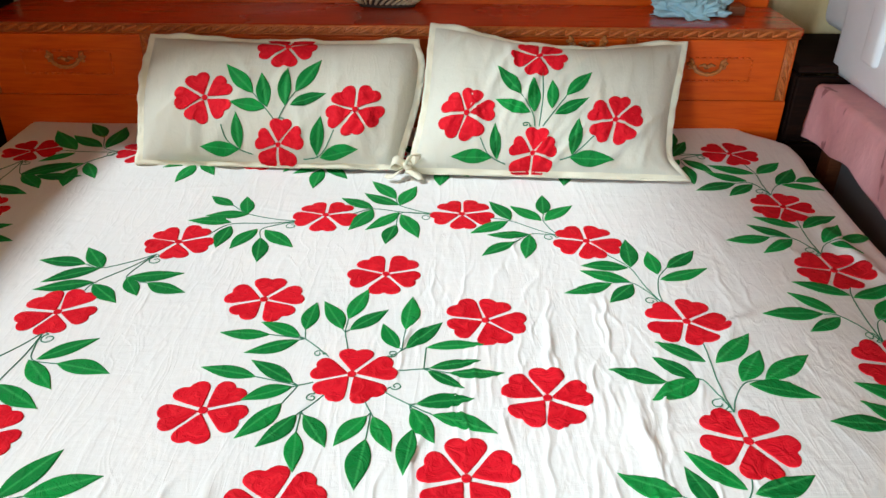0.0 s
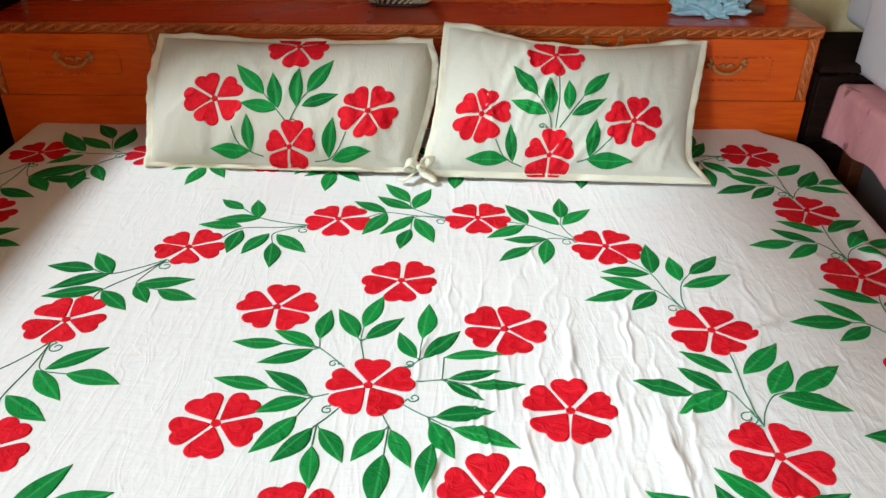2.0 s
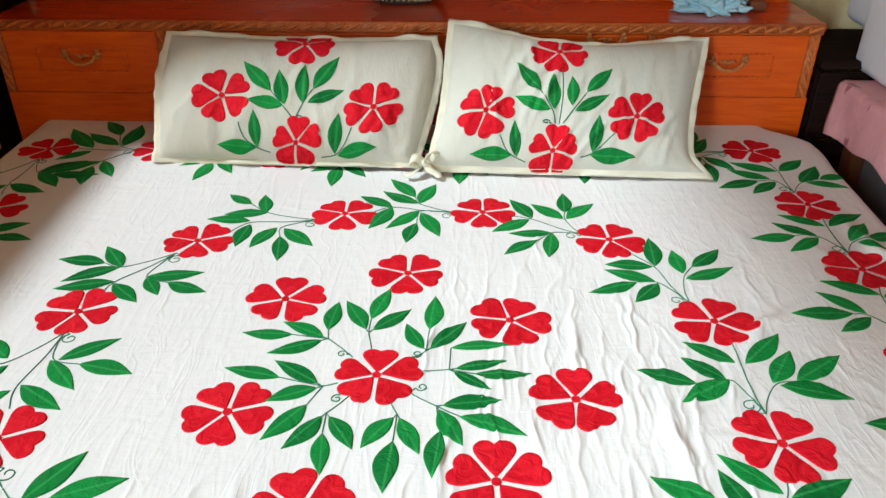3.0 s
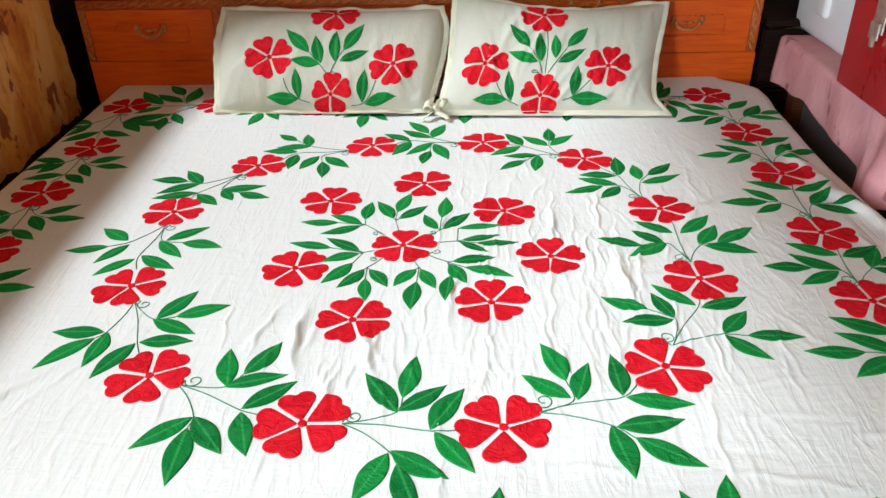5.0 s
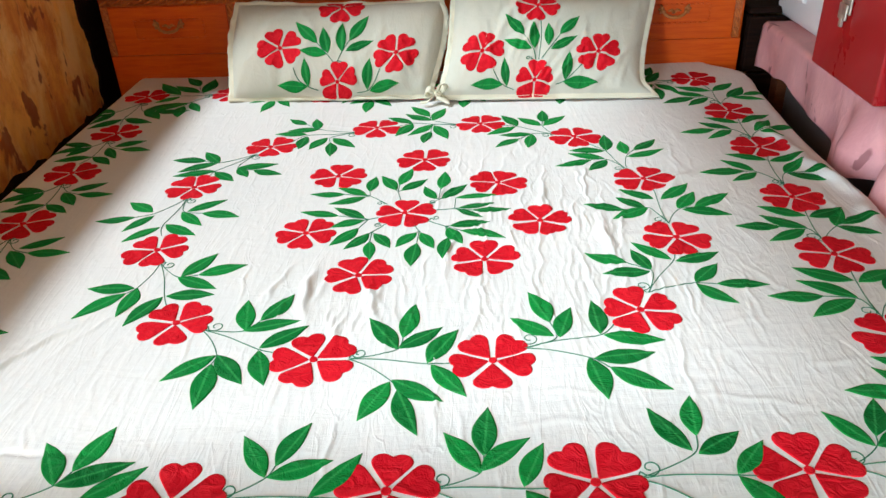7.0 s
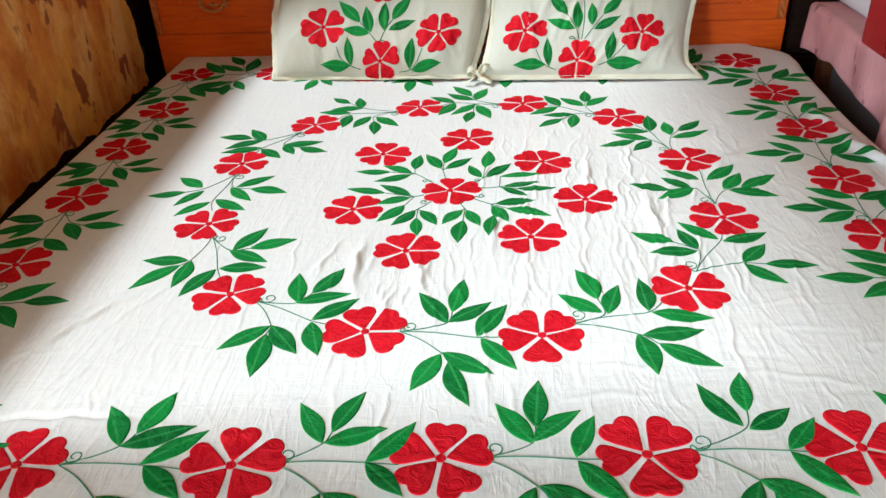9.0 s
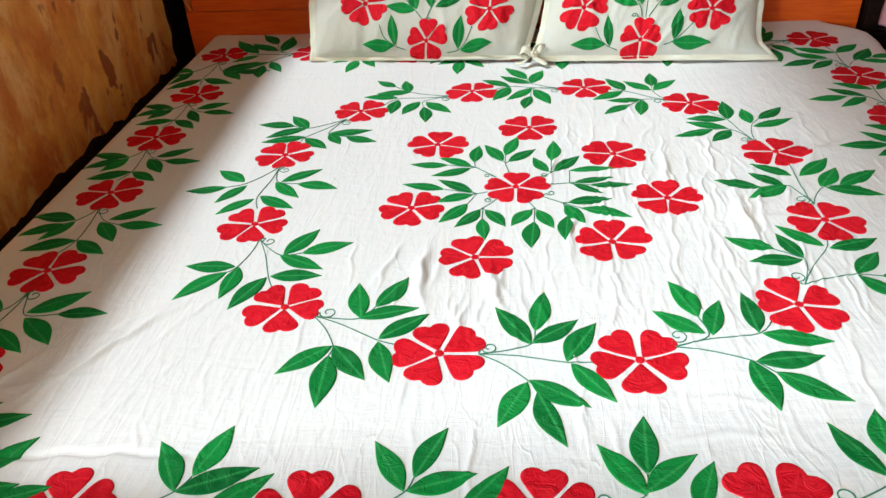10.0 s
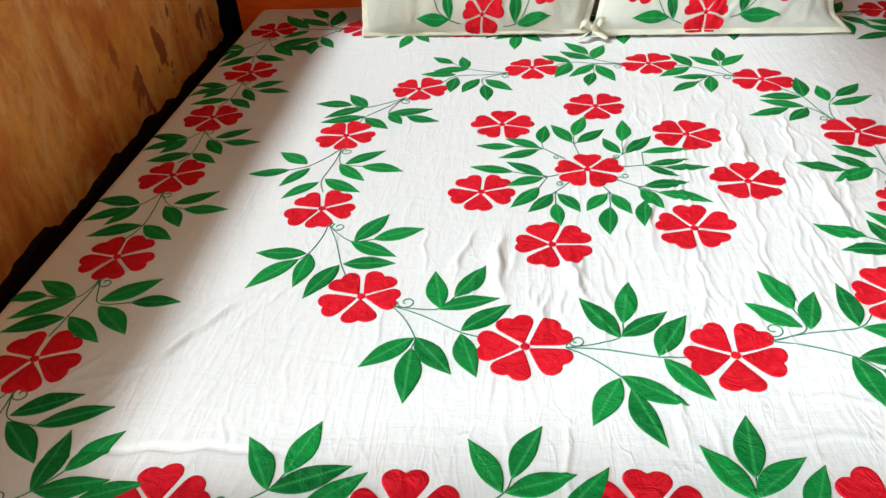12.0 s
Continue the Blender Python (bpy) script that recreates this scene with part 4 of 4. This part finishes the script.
# crate shape added to keep the corner by the headboard dark
crate = new("crate")
tagged(crate, "dark brown crate added to fill the dark corner behind the table", "crate")
for n in range(4):
    part("board", boxed(0.812, 1.25, 1.80, 1.815, 0.02 + 0.165 * n, 0.178 + 0.165 * n, bevel=0.004), SOOT_SHADE, crate)
part("side", boxed(0.812, 0.827, 1.816, 2.08, 0.0, 0.675, bevel=0.004), SOOT_SHADE, crate)
part("side", boxed(1.235, 1.25, 1.816, 2.08, 0.0, 0.675, bevel=0.004), SOOT_SHADE, crate)
part("lid", boxed(0.808, 1.254, 1.796, 2.085, 0.682, 0.70, bevel=0.005), SOOT_SHADE, crate)

trunk = new("trunk")
tagged(trunk, "red painted metal trunk with a steel hasp on the pink cloth", "trunk")
TZ = 0.6705
part("body", boxed(0.822, 1.20, 1.062, 1.382, TZ, 0.985, bevel=0.006, segments=3), REDPAINT, trunk)
part("lid", boxed(0.818, 1.204, 1.058, 1.386, 0.988, 1.06, bevel=0.010, segments=3), REDPAINT, trunk)
hasp = part("hasp", boxed(0.814, 0.8185, 1.228, 1.272, 0.812, 1.03, bevel=0.0018), STEEL, trunk, "dull steel hasp")
part("staple", box(boxed(0.808, 0.8135, 1.232, 1.268, 0.800, 0.834, bevel=0.002), 0.8075, 0.8135, 1.244, 1.256, 0.785, 0.812, bevel=0.001), STEEL, hasp)

cooler = new("air_cooler")
tagged(cooler, "white moulded plastic air cooler standing on the pink cloth", "air cooler")
part("body", boxed(0.922, 1.42, 1.470, 2.0, 0.745, 1.32, bevel=0.03, segments=5), WHITEPLASTIC, cooler, smooth=True)
part("front_bulge", boxed(0.895, 1.40, 1.50, 1.85, 0.6705, 1.28, bevel=0.03, segments=5), WHITEPLASTIC, cooler, smooth=True)
part("rib", boxed(0.882, 0.91, 1.640, 1.70, 0.74, 1.24, bevel=0.011, segments=4), WHITEPLASTIC, cooler, smooth=True)

# ---------------------------------------------------------------- things on the headboard
def blue_rag():
    """A crumpled cloth: a low heap whose skin is thrown into sharp creases."""
    verts, faces = [], []
    nu, nv = 96, 40
    for j in range(nv):
        t = j / (nv - 1)
        for i in range(nu):
            a = 2 * math.pi * i / nu
            n = (math.cos(a) * 1.6, math.sin(a) * 1.6, t * 2.2)
            crumple = abs(noise.noise((n[0] * 1.5, n[1] * 1.5, n[2] * 1.5))) * 0.75 + abs(noise.noise((n[0] * 3.4 + 5, n[1] * 3.4, n[2] * 3.4))) * 0.35
            rad = 0.076 * math.cos(0.5 * math.pi * t ** 1.25) ** 0.62 * (0.78 + crumple)
            z = 0.056 * t ** 0.8 * (0.75 + 0.9 * crumple) + 0.006 * math.sin(5 * a) * (1 - t)
            verts.append((0.575 + rad * math.cos(a), 1.905 + 0.6 * rad * math.sin(a), HB_TOP + 0.001 + max(0, z)))
    for j in range(nv - 1):
        for i in range(nu):
            k = (i + 1) % nu
            faces.append((j * nu + i, j * nu + k, (j + 1) * nu + k, (j + 1) * nu + i))
    faces.append(tuple((nv - 1) * nu + i for i in range(nu)))
    faces.append(tuple(range(nu))[::-1])
    tagged(soup("cloth", verts, faces, BLUECLOTH), "crumpled pale blue cloth on the headboard shelf", "cloth")
blue_rag()

basket = new("basket")
tagged(basket, "small dark basket with pale cane ribs on the headboard shelf", "basket")
BX, BY = -0.135, 1.966
pieces = []
for z, rr in ((0.004, 0.055), (0.03, 0.072), (0.06, 0.08)):
    pieces.append(tube([(BX + 1.15 * rr * math.cos(a), BY + 0.36 * rr * math.sin(a), HB_TOP + z) for a in np.linspace(0, 2 * math.pi, 33)], 0.005, 6))
bowl_v = [(BX + 1.1 * rr * math.cos(a), BY + 0.36 * rr * math.sin(a), HB_TOP + z) for z, rr in ((0.001, 0.04), (0.004, 0.055), (0.03, 0.070), (0.062, 0.078)) for a in np.linspace(0, 2 * math.pi, 33)[:-1]]
bowl_f = [(j * 32 + i, j * 32 + (i + 1) % 32, (j + 1) * 32 + (i + 1) % 32, (j + 1) * 32 + i) for j in range(3) for i in range(32)] + [tuple(range(32))[::-1]]
soup("bowl", *merged(pieces + [(bowl_v, bowl_f)]), DARKCANE, basket)
for i in range(30):
    a = 2 * math.pi * i / 30
    rib = [(BX + 1.18 * rr * math.cos(a + 0.25 * k), BY + 0.36 * rr * math.sin(a + 0.25 * k), HB_TOP + z) for k, (z, rr) in enumerate(((0.003, 0.05), (0.018, 0.068), (0.04, 0.080), (0.062, 0.082)))]
    soup("rib", *tube(rib, 0.0035, 5), CANE, basket)

tagged(part("box", boxed(0.66, 0.70, 1.90, 1.945, HB_TOP, HB_TOP + 0.022, bevel=0.004), DARKWOOD), "small dark box beside the cloth on the shelf", "box")

def ribbon(points, width, across):
    """A flat band along a line, two-sided, with a thickness of a millimetre and a half."""
    p = smooth_line(points, 4)
    n = len(p)
    side = np.array(across, float) / np.linalg.norm(across)
    verts, faces = [], []
    for i, q in enumerate(p):
        way = p[min(i + 1, n - 1)] - p[max(i - 1, 0)]
        up = np.cross(way, side)
        up = up / (np.linalg.norm(up) + 1e-9) * 0.00075
        w = side * width * 0.5 * (0.55 + 0.45 * math.sin(math.pi * min(1, 0.15 + i / n)))
        verts += [q - w - up, q + w - up, q + w + up, q - w + up]
    for i in range(n - 1):
        a = 4 * i
        for k in range(4):
            faces.append((a + k, a + (k + 1) % 4, a + 4 + (k + 1) % 4, a + 4 + k))
    faces += [(3, 2, 1, 0), (4 * n - 4, 4 * n - 3, 4 * n - 2, 4 * n - 1)]
    return verts, faces

def bow(x, y, z):
    """The knotted tie of a pillow cover: a knot, two crumpled loops and two tails that lie on the bed."""
    k = (x, y - 0.006, z + 0.018)
    pieces = [tube([(x + 0.007 * math.cos(a), y - 0.006 + 0.006 * math.sin(a), z + 0.018 + 0.004 * math.sin(2 * a)) for a in np.linspace(0, 2 * math.pi, 10)], 0.006, 7)]
    pieces.append(ribbon([k, (x - 0.018, y - 0.014, z + 0.034), (x - 0.030, y - 0.010, z + 0.024), (x - 0.018, y - 0.004, z + 0.012), k], 0.022, (0.2, 1, 0.5)))
    pieces.append(ribbon([k, (x + 0.010, y - 0.014, z + 0.044), (x + 0.024, y - 0.008, z + 0.040), (x + 0.018, y - 0.002, z + 0.020), k], 0.024, (0.5, 1, -0.2)))
    pieces.append(ribbon([k, (x - 0.014, y - 0.022, z + 0.012), (x - 0.028, y - 0.030, z + 0.004), (x - 0.042, y - 0.026, z + 0.003)], 0.020, (0.3, 1, 0.15)))
    pieces.append(ribbon([k, (x + 0.012, y - 0.020, z + 0.010), (x + 0.024, y - 0.028, z + 0.005), (x + 0.030, y - 0.040, z + 0.003)], 0.020, (1, 0.4, 0.1)))
    soup("tie", *merged(pieces), PIPING, left_pillow, "knotted pale cotton tie")
bow(-0.071, 1.520, 0.554)
